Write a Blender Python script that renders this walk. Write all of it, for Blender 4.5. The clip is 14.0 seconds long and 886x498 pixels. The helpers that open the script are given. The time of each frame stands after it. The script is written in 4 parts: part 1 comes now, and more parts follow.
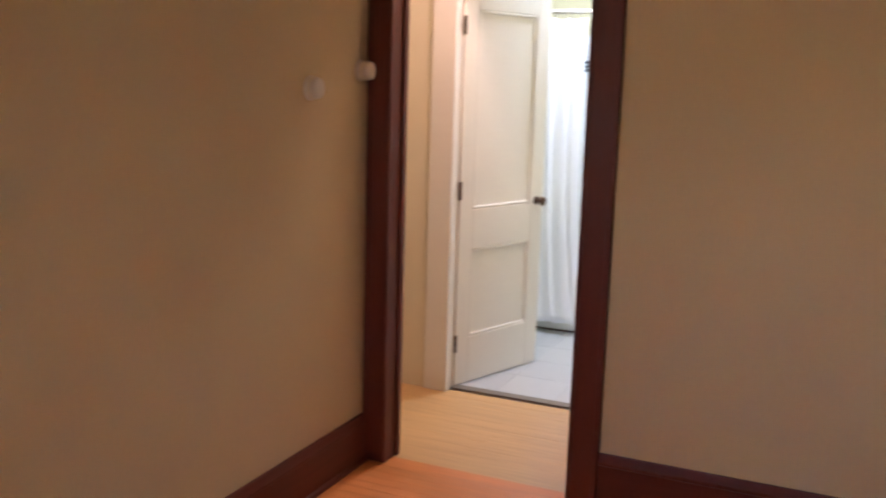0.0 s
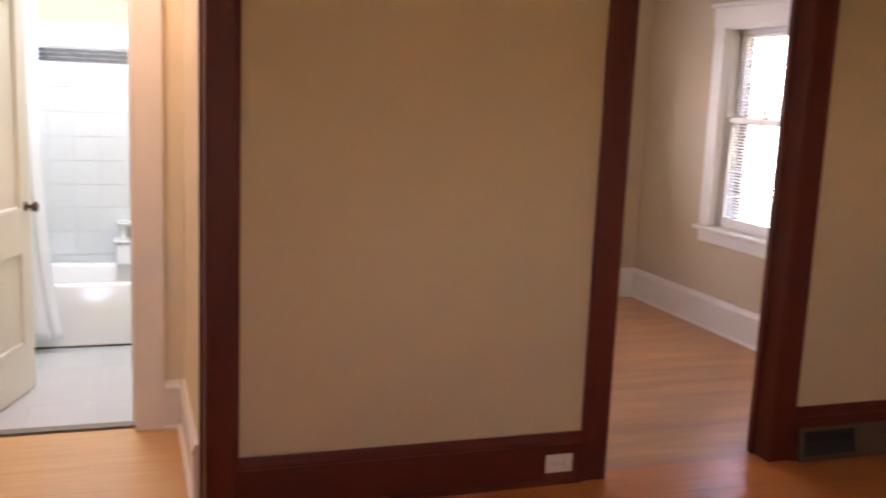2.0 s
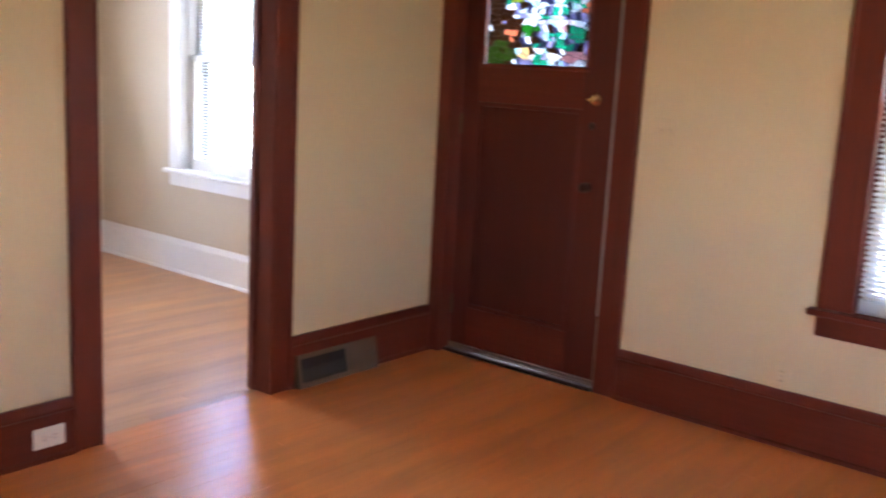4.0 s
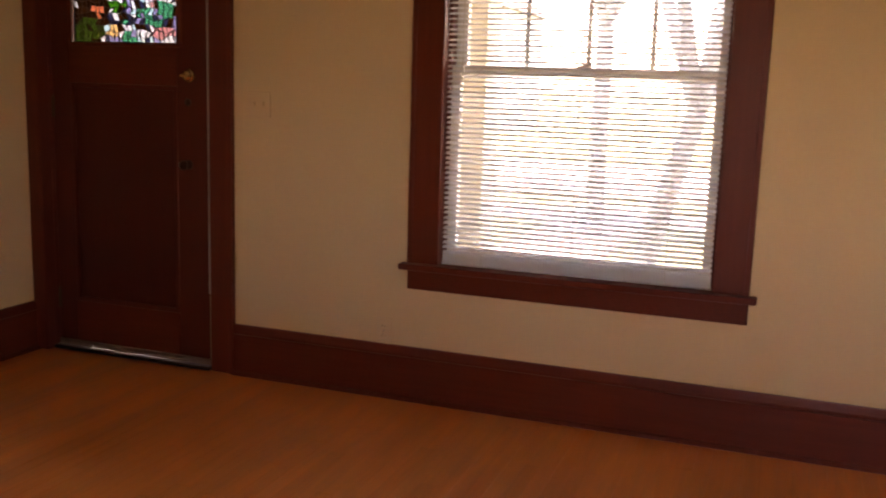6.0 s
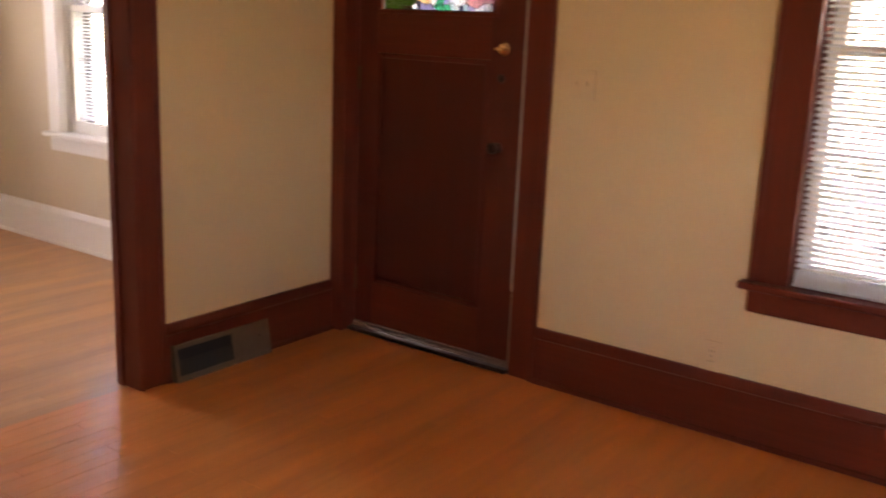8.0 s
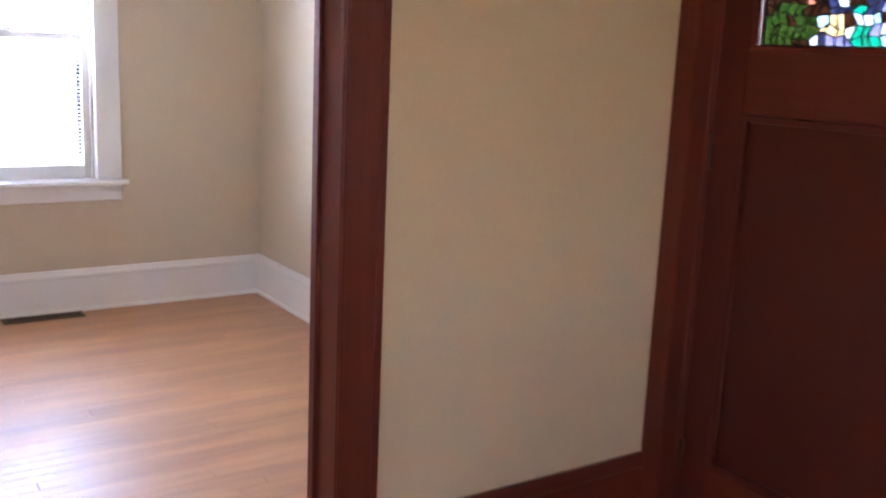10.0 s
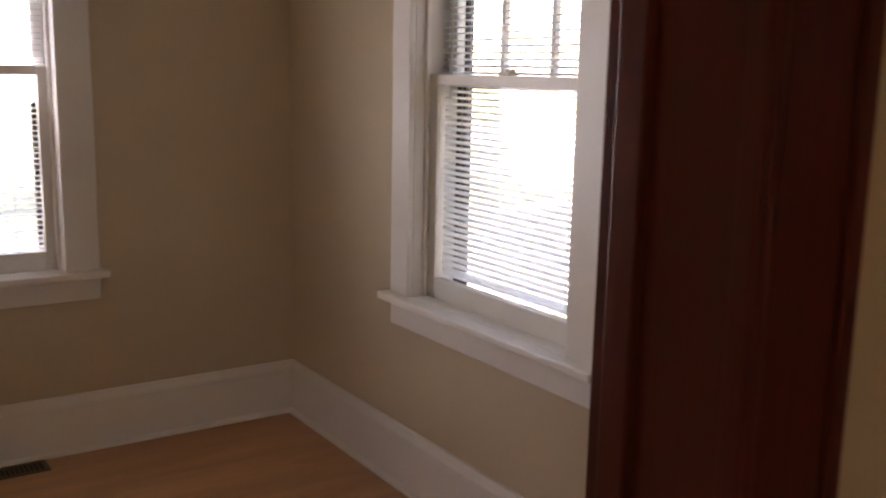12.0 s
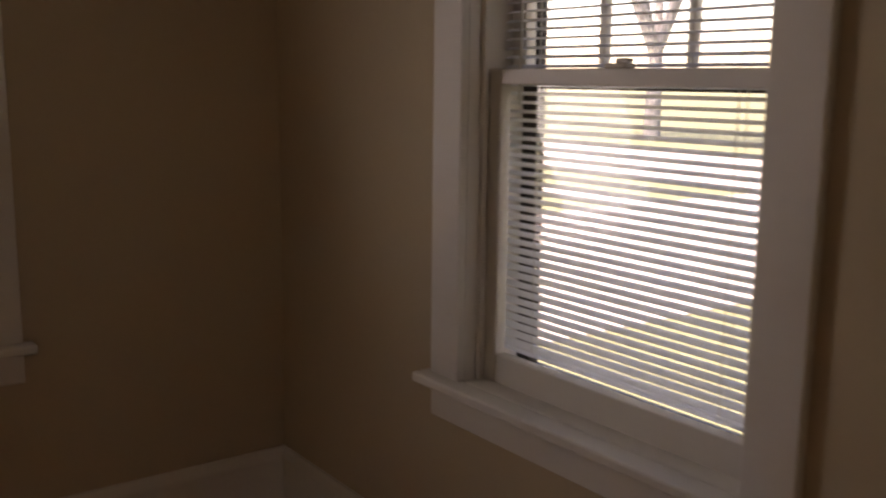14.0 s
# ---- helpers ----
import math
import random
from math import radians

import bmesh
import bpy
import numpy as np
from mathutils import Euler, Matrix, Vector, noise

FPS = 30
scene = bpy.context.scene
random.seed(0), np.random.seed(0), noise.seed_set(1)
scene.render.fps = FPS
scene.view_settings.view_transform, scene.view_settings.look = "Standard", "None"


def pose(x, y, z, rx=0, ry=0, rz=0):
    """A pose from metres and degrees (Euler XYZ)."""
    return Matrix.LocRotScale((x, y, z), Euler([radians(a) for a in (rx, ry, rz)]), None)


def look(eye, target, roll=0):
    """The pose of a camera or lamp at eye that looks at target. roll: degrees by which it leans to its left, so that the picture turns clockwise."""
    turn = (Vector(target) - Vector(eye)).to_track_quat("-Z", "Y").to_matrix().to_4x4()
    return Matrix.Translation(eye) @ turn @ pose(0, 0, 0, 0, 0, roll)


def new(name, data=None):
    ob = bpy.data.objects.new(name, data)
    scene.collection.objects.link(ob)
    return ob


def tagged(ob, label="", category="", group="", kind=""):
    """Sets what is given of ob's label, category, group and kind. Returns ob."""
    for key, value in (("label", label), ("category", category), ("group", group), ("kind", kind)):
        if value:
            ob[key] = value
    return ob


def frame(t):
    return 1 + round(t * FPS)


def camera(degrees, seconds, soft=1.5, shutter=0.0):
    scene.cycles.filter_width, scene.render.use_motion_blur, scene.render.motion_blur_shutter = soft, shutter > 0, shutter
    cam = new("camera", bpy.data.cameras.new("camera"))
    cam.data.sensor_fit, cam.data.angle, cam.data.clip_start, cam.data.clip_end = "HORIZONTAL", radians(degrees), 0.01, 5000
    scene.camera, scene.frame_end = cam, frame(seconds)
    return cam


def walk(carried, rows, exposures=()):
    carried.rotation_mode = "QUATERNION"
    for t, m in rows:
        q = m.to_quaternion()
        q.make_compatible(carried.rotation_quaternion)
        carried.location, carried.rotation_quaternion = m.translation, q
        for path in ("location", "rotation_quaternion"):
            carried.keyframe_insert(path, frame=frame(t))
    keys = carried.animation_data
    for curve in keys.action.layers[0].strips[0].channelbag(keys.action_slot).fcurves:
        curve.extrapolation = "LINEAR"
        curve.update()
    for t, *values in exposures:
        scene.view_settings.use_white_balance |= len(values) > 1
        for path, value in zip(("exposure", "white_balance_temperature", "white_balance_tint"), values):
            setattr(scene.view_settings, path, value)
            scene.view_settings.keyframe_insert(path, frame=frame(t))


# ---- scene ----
cam = camera(49.8, 14.0, soft=2.0, shutter=0.5)

PATH = [
    (0, (0.681, -3.304, 1.56), (-0.121, -1.506, 1.207), 1.7),
    (0.5, (0.333, -3.403, 1.548), (-0.096, -1.478, 1.213), 0.9),
    (1, (0.005, -3.448, 1.565), (-0.06, -1.476, 1.234), 1.3),
    (1.5, (-0.34, -3.395, 1.587), (-0.019, -1.45, 1.25), 2.2),
    (2, (-0.512, -3.326, 1.567), (0.121, -1.459, 1.232), 2.4),
    (2.2, (-0.511, -3.366, 1.538), (0.207, -1.528, 1.213), 2.9),
    (2.5, (-0.62, -3.373, 1.51), (0.284, -1.617, 1.196), 2.38),
    (3, (-0.583, -3.153, 1.488), (0.578, -1.563, 1.138), 3.92),
    (3.5, (-0.538, -3.073, 1.449), (0.835, -1.664, 1.092), 3.88),
    (4, (-0.482, -3.098, 1.448), (1.043, -1.859, 1.076), 3.02),
    (4.2, (-0.485, -3.052, 1.444), (1.109, -1.904, 1.068), 3.02),
    (6.3, (-0.352, -3.439, 1.336), (1.508, -2.795, 0.98), 1.7),
    (6.5, (-0.37, -3.362, 1.365), (1.488, -2.726, 0.988), 1.7),
    (7, (-0.456, -3.041, 1.436), (1.38, -2.374, 1.007), 1.3),
    (7.5, (-0.196, -3.163, 1.454), (1.499, -2.204, 0.996), 1.5),
    (8, (0.028, -2.969, 1.441), (1.604, -1.829, 0.977), 2.4),
    (8.3, (0.129, -2.866, 1.463), (1.632, -1.635, 0.988), 2.7),
    (8.5, (0.214, -2.733, 1.473), (1.681, -1.464, 0.985), 3.0),
    (9, (0.448, -2.446, 1.461), (1.814, -1.069, 0.973), 3.4),
    (9.2, (0.604, -2.368, 1.441), (1.902, -0.923, 0.966), 3.6),
    (11.3, (1.505, -0.959, 1.418), (2.472, 0.755, 1.063), 0.4),
    (11.5, (1.503, -0.777, 1.436), (2.516, 0.91, 1.079), 0.2),
    (12, (1.62, -0.435, 1.451), (2.719, 1.195, 1.087), 1.2),
    (12.5, (1.668, -0.201, 1.431), (2.868, 1.357, 1.064), 0.7),
    (13, (1.692, 0.002, 1.389), (2.966, 1.506, 1.05), 1.3),
    (13.5, (1.807, 0.195, 1.413), (3.044, 1.726, 1.061), 1.1),
    (14, (1.931, 0.482, 1.415), (3.104, 2.065, 1.069), 0.7),
]
walk(cam, [(t, look(eye, target, roll)) for t, eye, target, roll in PATH],
     [(0, 4.7, 6900, 38), (1.0, 4.7, 7100, 40), (2.2, 4.8, 7600, 42), (3.0, 5.95, 5950, 27), (4.2, 5.75, 5900, 26), (6.3, 4.4, 9400, 46), (7.5, 4.5, 9200, 44),
      (8.5, 6.0, 6700, 30), (9.2, 5.9, 5700, 30), (11.3, 4.75, 5600, 24), (12.0, 3.7, 7900, 35), (12.5, 3.4, 10400, 42), (13.0, 3.25, 10500, 42), (13.5, 2.95, 9700, 40), (14.0, 2.25, 9200, 38)])

# ---- world and lights ----
world = bpy.data.worlds.new("world")
scene.world = world
world.use_nodes = True
wn = world.node_tree.nodes
sky = wn.new("ShaderNodeTexSky")
sky.sky_type, sky.sun_disc = "NISHITA", False
sky.sun_elevation, sky.sun_rotation = radians(62), radians(270)
wn["Background"].inputs["Strength"].default_value = 0.15
world.node_tree.links.new(sky.outputs["Color"], wn["Background"].inputs["Color"])
sun = new("sun", bpy.data.lights.new("sun", "SUN"))
sun.data.energy, sun.data.angle, sun.data.color = 4.5, radians(10), (1, 0.97, 0.92)
sun.matrix_world = look((0, 0, 30), (0.53, 0.0, 29), 0)


def area(name, eye, target, w, h, power, colour):
    li = bpy.data.lights.new(name, "AREA")
    li.shape, li.size, li.size_y, li.energy, li.color = "RECTANGLE", w, h, power, colour
    ob = new(name, li)
    ob.matrix_world = look(eye, target)
    return ob


# fill lamp added outside the north window, stands in for sky light off slats
area("north_window_fill", (1.98, 3.45, 1.5), (1.2, 0.8, 2.7), 0.8, 1.3, 2.4, (0.74, 0.88, 1))
# lamps added to light bathroom and hall; their fixtures are never in view
area("bathroom_fill", (-0.7, 2.0, 2.585), (-0.7, 2.0, 0), 0.4, 0.4, 1.9, (0.6, 0.83, 1))
area("hall_fill", (-0.8, 0.55, 2.585), (-0.8, 0.55, 0), 0.25, 0.25, 0.58, (1, 0.84, 0.7))


# ---- materials ----
def material(name, base, rough=0.5, metal=0.0, grain=0.0, scale=(20, 20, 20), bump=0.0, big=0.0, coat=0.0, per=0.0, spec=0.5, streak=None, worn=0.0):
    m = bpy.data.materials.new(name)
    m.use_nodes = True
    n, l = m.node_tree.nodes, m.node_tree.links
    b = n["Principled BSDF"]
    b.inputs["Roughness"].default_value, b.inputs["Metallic"].default_value = rough, metal
    b.inputs["Specular IOR Level"].default_value = spec
    b.inputs["Coat Weight"].default_value = coat
    b.inputs["Coat Roughness"].default_value = 0.15
    co = n.new("ShaderNodeTexCoord")
    mp = n.new("ShaderNodeMapping")
    mp.inputs["Scale"].default_value = scale
    l.new(co.outputs["Object"], mp.inputs["Vector"])
    fine = n.new("ShaderNodeTexNoise")
    fine.inputs["Scale"].default_value, fine.inputs["Detail"].default_value, fine.inputs["Roughness"].default_value = 1.0, 6, 0.6
    l.new(mp.outputs["Vector"], fine.inputs["Vector"])
    wide = n.new("ShaderNodeTexNoise")
    wide.inputs["Scale"].default_value, wide.inputs["Detail"].default_value = 1.3, 3
    if streak:
        # long soft streaks that run on across the boards
        where, stretch = n.new("ShaderNodeNewGeometry"), n.new("ShaderNodeMapping")
        stretch.inputs["Scale"].default_value = streak
        l.new(where.outputs["Position"], stretch.inputs["Vector"])
        l.new(stretch.outputs["Vector"], wide.inputs["Vector"])
        wide.inputs["Detail"].default_value, wide.inputs["Distortion"].default_value = 5, 0.4
    else:
        l.new(co.outputs["Object"], wide.inputs["Vector"])
    total = n.new("ShaderNodeMath")
    total.operation = "MULTIPLY_ADD"
    l.new(fine.outputs["Fac"], total.inputs[0])
    total.inputs[1].default_value = grain
    total.inputs[2].default_value = 1 - grain / 2 - big / 2 - per / 2
    second = n.new("ShaderNodeMath")
    second.operation = "MULTIPLY_ADD"
    l.new(wide.outputs["Fac"], second.inputs[0])
    second.inputs[1].default_value = big
    l.new(total.outputs[0], second.inputs[2])
    last = second
    if per:
        info = n.new("ShaderNodeObjectInfo")
        third = n.new("ShaderNodeMath")
        third.operation = "MULTIPLY_ADD"
        l.new(info.outputs["Random"], third.inputs[0])
        third.inputs[1].default_value = per
        l.new(second.outputs[0], third.inputs[2])
        last = third
    mix = n.new("ShaderNodeVectorMath")
    mix.operation = "SCALE"
    mix.inputs[0].default_value = base
    l.new(last.outputs[0], mix.inputs["Scale"])
    l.new(mix.outputs[0], b.inputs["Base Color"])
    if worn:
        sheen = n.new("ShaderNodeMath")
        sheen.operation = "MULTIPLY_ADD"
        l.new(wide.outputs["Fac"], sheen.inputs[0])
        sheen.inputs[1].default_value, sheen.inputs[2].default_value = worn, rough - worn / 2
        l.new(sheen.outputs[0], b.inputs["Roughness"])
    if bump:
        bp = n.new("ShaderNodeBump")
        bp.inputs["Strength"].default_value, bp.inputs["Distance"].default_value = bump, 0.004
        l.new(fine.outputs["Fac"], bp.inputs["Height"])
        l.new(bp.outputs["Normal"], b.inputs["Normal"])
    return m


PAINT_LIVING = material("paint_cream", (0.6, 0.46, 0.262), 0.75, grain=0.06, scale=(60, 60, 60), bump=0.12, big=0.10, spec=0.3)
PAINT_BEDROOM = material("paint_greige", (0.58, 0.468, 0.325), 0.7, grain=0.06, scale=(60, 60, 60), bump=0.12, big=0.08, spec=0.3)
PAINT_HALL = material("paint_hall", (0.74, 0.65, 0.48), 0.75, grain=0.05, scale=(60, 60, 60), bump=0.1, big=0.08, spec=0.3)
PAINT_BATH = material("paint_bath", (0.68, 0.64, 0.44), 0.7, grain=0.05, scale=(60, 60, 60), bump=0.1, big=0.05, spec=0.3)
CEILING = material("ceiling_white", (0.8, 0.77, 0.7), 0.85, grain=0.05, scale=(50, 50, 50), bump=0.2, big=0.05, spec=0.2)
WHITE_TRIM = material("white_trim", (0.78, 0.74, 0.68), 0.42, grain=0.05, scale=(8, 8, 60), bump=0.05, big=0.06)
WOOD_UP = material("mahogany_upright", (0.115, 0.019, 0.008), 0.45, grain=0.55, scale=(55, 55, 2.5), bump=0.12, big=0.35, spec=0.28)
WOOD_X = material("mahogany_x", (0.115, 0.019, 0.008), 0.45, grain=0.55, scale=(2.5, 55, 55), bump=0.12, big=0.35, spec=0.28)
WOOD_Y = material("mahogany_y", (0.115, 0.019, 0.008), 0.45, grain=0.55, scale=(55, 2.5, 55), bump=0.12, big=0.35, spec=0.28)
WOOD_DOOR = material("door_mahogany", (0.085, 0.0135, 0.006), 0.45, grain=0.3, scale=(30, 30, 1.6), bump=0.05, big=0.4, spec=0.28)
WOOD_PANEL = material("door_panel_mahogany", (0.076, 0.0125, 0.006), 0.5, grain=0.25, scale=(26, 26, 1.4), bump=0.03, big=0.45, spec=0.25)
OAK = material("oak_strip", (0.6, 0.195, 0.048), 0.36, grain=0.3, scale=(3.5, 70, 70), bump=0.04, big=0.8, per=0.14, coat=0.05, streak=(1.0, 7, 1), worn=0.35)
OAK_BED = material("oak_strip_bedroom", (0.5, 0.25, 0.115), 0.46, grain=0.3, scale=(3.5, 70, 70), bump=0.04, big=1.0, per=0.14, coat=0.04, streak=(1.0, 6, 1), worn=0.35)
PINE_HALL = material("hall_boards", (0.56, 0.32, 0.13), 0.36, grain=0.55, scale=(3, 60, 60), bump=0.06, big=0.3, per=0.12, coat=0.15, streak=(0.8, 5, 1))
SUBFLOOR = material("subfloor", (0.14, 0.055, 0.022), 0.8)
CORD = material("cord", (0.7, 0.68, 0.62), 0.8)
STRIP = material("dull_brown_strip", (0.15, 0.112, 0.085), 0.8, grain=0.3, scale=(40, 40, 40), bump=0.05, spec=0.2)
GALV = material("grey_metal", (0.2, 0.165, 0.128), 0.6, metal=0.3, grain=0.3, scale=(40, 40, 40), bump=0.05)
VENT_PAINT = material("register_bronze", (0.13, 0.088, 0.054), 0.55, metal=0.0, spec=0.25, grain=0.3, scale=(30, 30, 30), bump=0.05)
# black that paints the shade inside ducts, slots and holes
BLACK = material("hollow_shade_black", (0.012, 0.01, 0.009), 0.8)
BRASS = material("polished_brass", (0.86, 0.66, 0.36), 0.24, metal=1.0, grain=0.15, scale=(30, 30, 30))
DARK_BRONZE = material("dark_bronze", (0.04, 0.018, 0.012), 0.32, metal=0.6, grain=0.4, scale=(30, 30, 30))
# louvre bronze, darkened in colour for the shade inside the register opening
VENT_DARK = material("register_shadowed_bronze", (0.05, 0.04, 0.028), 0.6, metal=0.1, grain=0.3, scale=(30, 30, 30))
AGED = material("aged_bronze", (0.1, 0.06, 0.04), 0.4, metal=0.7, grain=0.4, scale=(30, 30, 30))
IVORY = material("ivory_plastic", (0.72, 0.62, 0.42), 0.4)
PLATE = material("cream_painted_plastic", (0.58, 0.44, 0.25), 0.5)
AGED_PLASTIC = material("aged_plastic", (0.68, 0.6, 0.5), 0.45, grain=0.1)
WHITE_PLASTIC = material("white_plastic", (0.66, 0.6, 0.47), 0.4)
PORCELAIN = material("porcelain", (0.82, 0.83, 0.82), 0.12, spec=0.6)
TILE_WHITE = material("wall_tile", (0.72, 0.76, 0.77), 0.18, grain=0.05, scale=(6, 6, 6), per=0.04)
TILE_BAND = material("band_tile", (0.1, 0.115, 0.13), 0.2, grain=0.4, scale=(30, 30, 30), per=0.5)
TILE_FLOOR = material("floor_tile", (0.45, 0.46, 0.46), 0.35, grain=0.12, scale=(14, 14, 14), bump=0.05, per=0.08)
GROUT = material("grout", (0.73, 0.77, 0.78), 0.9)
FLOOR_GROUT = material("floor_grout", (0.42, 0.43, 0.43), 0.9)
CLOTH = material("curtain_cloth", (0.84, 0.86, 0.92), 0.8, grain=0.08, scale=(120, 120, 120), bump=0.15)
ALUM = material("bright_aluminium", (0.27, 0.26, 0.26), 0.55, metal=0.2, grain=0.2, scale=(60, 60, 6))
STORM = material("storm_bronze", (0.03, 0.028, 0.03), 0.5, metal=0.4, grain=0.2, scale=(30, 30, 30))
LAWN = material("lawn", (0.13, 0.145, 0.08), 0.9, grain=0.6, scale=(9, 9, 9), bump=0.6, big=0.4)
CONCRETE = material("concrete", (0.33, 0.32, 0.3), 0.85, grain=0.3, scale=(12, 12, 12), bump=0.2, big=0.2)
BARK = material("bark", (0.2, 0.2, 0.205), 0.9, grain=0.8, scale=(22, 22, 4), bump=0.8, big=0.3)
LEAF = material("leaf", (0.075, 0.12, 0.03), 0.55, grain=0.4, scale=(4, 4, 4), big=0.4)
CLAPBOARD = material("clapboard", (0.62, 0.6, 0.55), 0.7, grain=0.1, scale=(10, 10, 10), big=0.15)
SHINGLE = material("shingle", (0.1, 0.09, 0.085), 0.9, grain=0.5, scale=(12, 12, 12), bump=0.3, big=0.2)


def glass_material():
    m = bpy.data.materials.new("window_glass")
    m.use_nodes = True
    b = m.node_tree.nodes["Principled BSDF"]
    b.inputs["Base Color"].default_value = (0.97, 0.99, 0.98, 1)
    b.inputs["Roughness"].default_value, b.inputs["IOR"].default_value = 0.0, 1.45
    b.inputs["Transmission Weight"].default_value = 1.0
    return m


GLASS = glass_material()


def vinyl_material():
    """White blind vinyl, thin enough to let part of the daylight through."""
    m = material("blind_vinyl", (0.78, 0.78, 0.78), 0.45, grain=0.04, scale=(9, 9, 9))
    n, l = m.node_tree.nodes, m.node_tree.links
    thin, both = n.new("ShaderNodeBsdfTranslucent"), n.new("ShaderNodeMixShader")
    thin.inputs["Color"].default_value = (0.86, 0.87, 0.9, 1)
    both.inputs[0].default_value = 0.62
    l.new(n["Principled BSDF"].outputs[0], both.inputs[1]), l.new(thin.outputs[0], both.inputs[2])
    l.new(both.outputs[0], n["Material Output"].inputs["Surface"])
    return m


VINYL_SLAT = vinyl_material()


# ---- shape helpers ----
def box(bm, x0, x1, y0, y1, z0, z1, bevel=0.0):
    """Adds a box to bm, with its edges rounded by bevel."""
    c = [(x, y, z) for z in (z0, z1) for y in (y0, y1) for x in (x0, x1)]
    v = [bm.verts.new(p) for p in c]
    faces = [bm.faces.new([v[i] for i in q]) for q in ((0, 2, 3, 1), (4, 5, 7, 6), (0, 1, 5, 4), (2, 6, 7, 3), (0, 4, 6, 2), (1, 3, 7, 5))]
    if bevel:
        edges = list({e for f in faces for e in f.edges})
        bmesh.ops.bevel(bm, geom=edges, offset=bevel, segments=2, profile=0.5, affect="EDGES")
    return bm


def boxes(*specs, bevel=0.0):
    bm = bmesh.new()
    for s in specs:
        box(bm, *s, bevel=bevel)
    return bm


def extrude_profile(points, axis, a, b, flip=False):
    """A moulding: a closed outline of (u, z) run along x or y from a to b; u is the other level axis."""
    bm = bmesh.new()
    rings = []
    for s in (a, b):
        rings.append([bm.verts.new((s, u, z) if axis == "x" else (u, s, z)) for u, z in points])
    n = len(points)
    for i in range(n):
        bm.faces.new((rings[0][i], rings[0][(i + 1) % n], rings[1][(i + 1) % n], rings[1][i]))
    bm.faces.new(rings[0]), bm.faces.new(rings[1][::-1])
    bmesh.ops.recalc_face_normals(bm, faces=bm.faces)
    return bm


def turned(outline, steps=24):
    """A turned shape about z from (radius, z) pairs, bottom to top."""
    bm = bmesh.new()
    rings = [[bm.verts.new((r * math.cos(2 * math.pi * i / steps), r * math.sin(2 * math.pi * i / steps), z)) for i in range(steps)] for r, z in outline]
    for lo, hi in zip(rings, rings[1:]):
        for i in range(steps):
            bm.faces.new((lo[i], lo[(i + 1) % steps], hi[(i + 1) % steps], hi[i]))
    bm.faces.new(rings[0][::-1]), bm.faces.new(rings[-1])
    return bm


def part(name, bm, mat, parent=None, label="", smooth=False, at=None):
    """Links bm as one mesh object under a thing or part."""
    me = bpy.data.meshes.new(name)
    bm.to_mesh(me)
    bm.free()
    me.materials.append(mat)
    if smooth:
        me.shade_smooth()
    ob = new(name, me)
    ob.parent = parent
    if at is not None:
        ob.matrix_basis = at
    return tagged(ob, label=label)


def shared(name, mesh, parent, m):
    ob = new(name, mesh)
    ob.parent = parent
    ob.matrix_basis = m
    return ob


def mesh_of(name, bm, mat):
    me = bpy.data.meshes.new(name)
    bm.to_mesh(me)
    bm.free()
    me.materials.append(mat)
    return me


def thing(name, label, category, group="", kind="", at=None):
    ob = new(name)
    ob.empty_display_size = 0.1
    if at is not None:
        ob.matrix_basis = at
    return tagged(ob, label, category, group, kind)


def structure(name, bm, mat, label, category, smooth=False):
    ob = part(name, bm, mat, None, "", smooth)
    return tagged(ob, label, category, "", "structure")


# ---- plan (metres) ----
XW, XE, OUT = -1.125, 3.3, 3.5     # living room, west and east faces, outer face
YS, YN = -5.0, 0.115               # south face, north face of the partition
TOP = 2.62                         # ceiling
HALL_X0, HALL_X1 = -1.02, -0.251    # hall opening in the partition
BED_X0, BED_X1 = 1.356, 2.155      # bedroom opening in the partition
HEAD = 2.06
BED_Y1, BED_XW = 3.195, 0.3
BATH_X0, BATH_X1, BATH_Y0, BATH_Y1 = -1.55, 0.16, 1.06, 3.08
HALL_Y1, HALL_XE, HALL_XW = 0.95, -0.262, -2.2
BDOOR_X0, BDOOR_X1 = -1.17, -0.476  # bathroom door opening
WIN_Y0, WIN_Y1, WIN_Z0, WIN_Z1 = -3.175, -2.077, 0.602, 2.02
BW_Y0, BW_Y1, BW_Z0, BW_Z1 = 1.43, 2.238, 0.70, 2.02
NW_X0, NW_X1 = 1.578, 2.386
DOOR_Y0, DOOR_Y1 = -0.975, -0.085


def wall_x(y0, y1, x0, x1, openings, top=TOP):
    """A wall that runs along x, with openings (x0, x1, z0, z1)."""
    bm = bmesh.new()
    at = x0
    for a, b, lo, hi in sorted(openings):
        box(bm, at, a, y0, y1, -0.05, top)
        if lo > 0:
            box(bm, a, b, y0, y1, -0.05, lo)
        box(bm, a, b, y0, y1, hi, top)
        at = b
    return box(bm, at, x1, y0, y1, -0.05, top)


def wall_y(x0, x1, y0, y1, openings, top=TOP):
    """A wall that runs along y, with openings (y0, y1, z0, z1)."""
    bm = bmesh.new()
    at = y0
    for a, b, lo, hi in sorted(openings):
        box(bm, x0, x1, at, a, -0.05, top)
        if lo > 0:
            box(bm, x0, x1, a, b, -0.05, lo)
        box(bm, x0, x1, a, b, hi, top)
        at = b
    return box(bm, x0, x1, at, y1, -0.05, top)


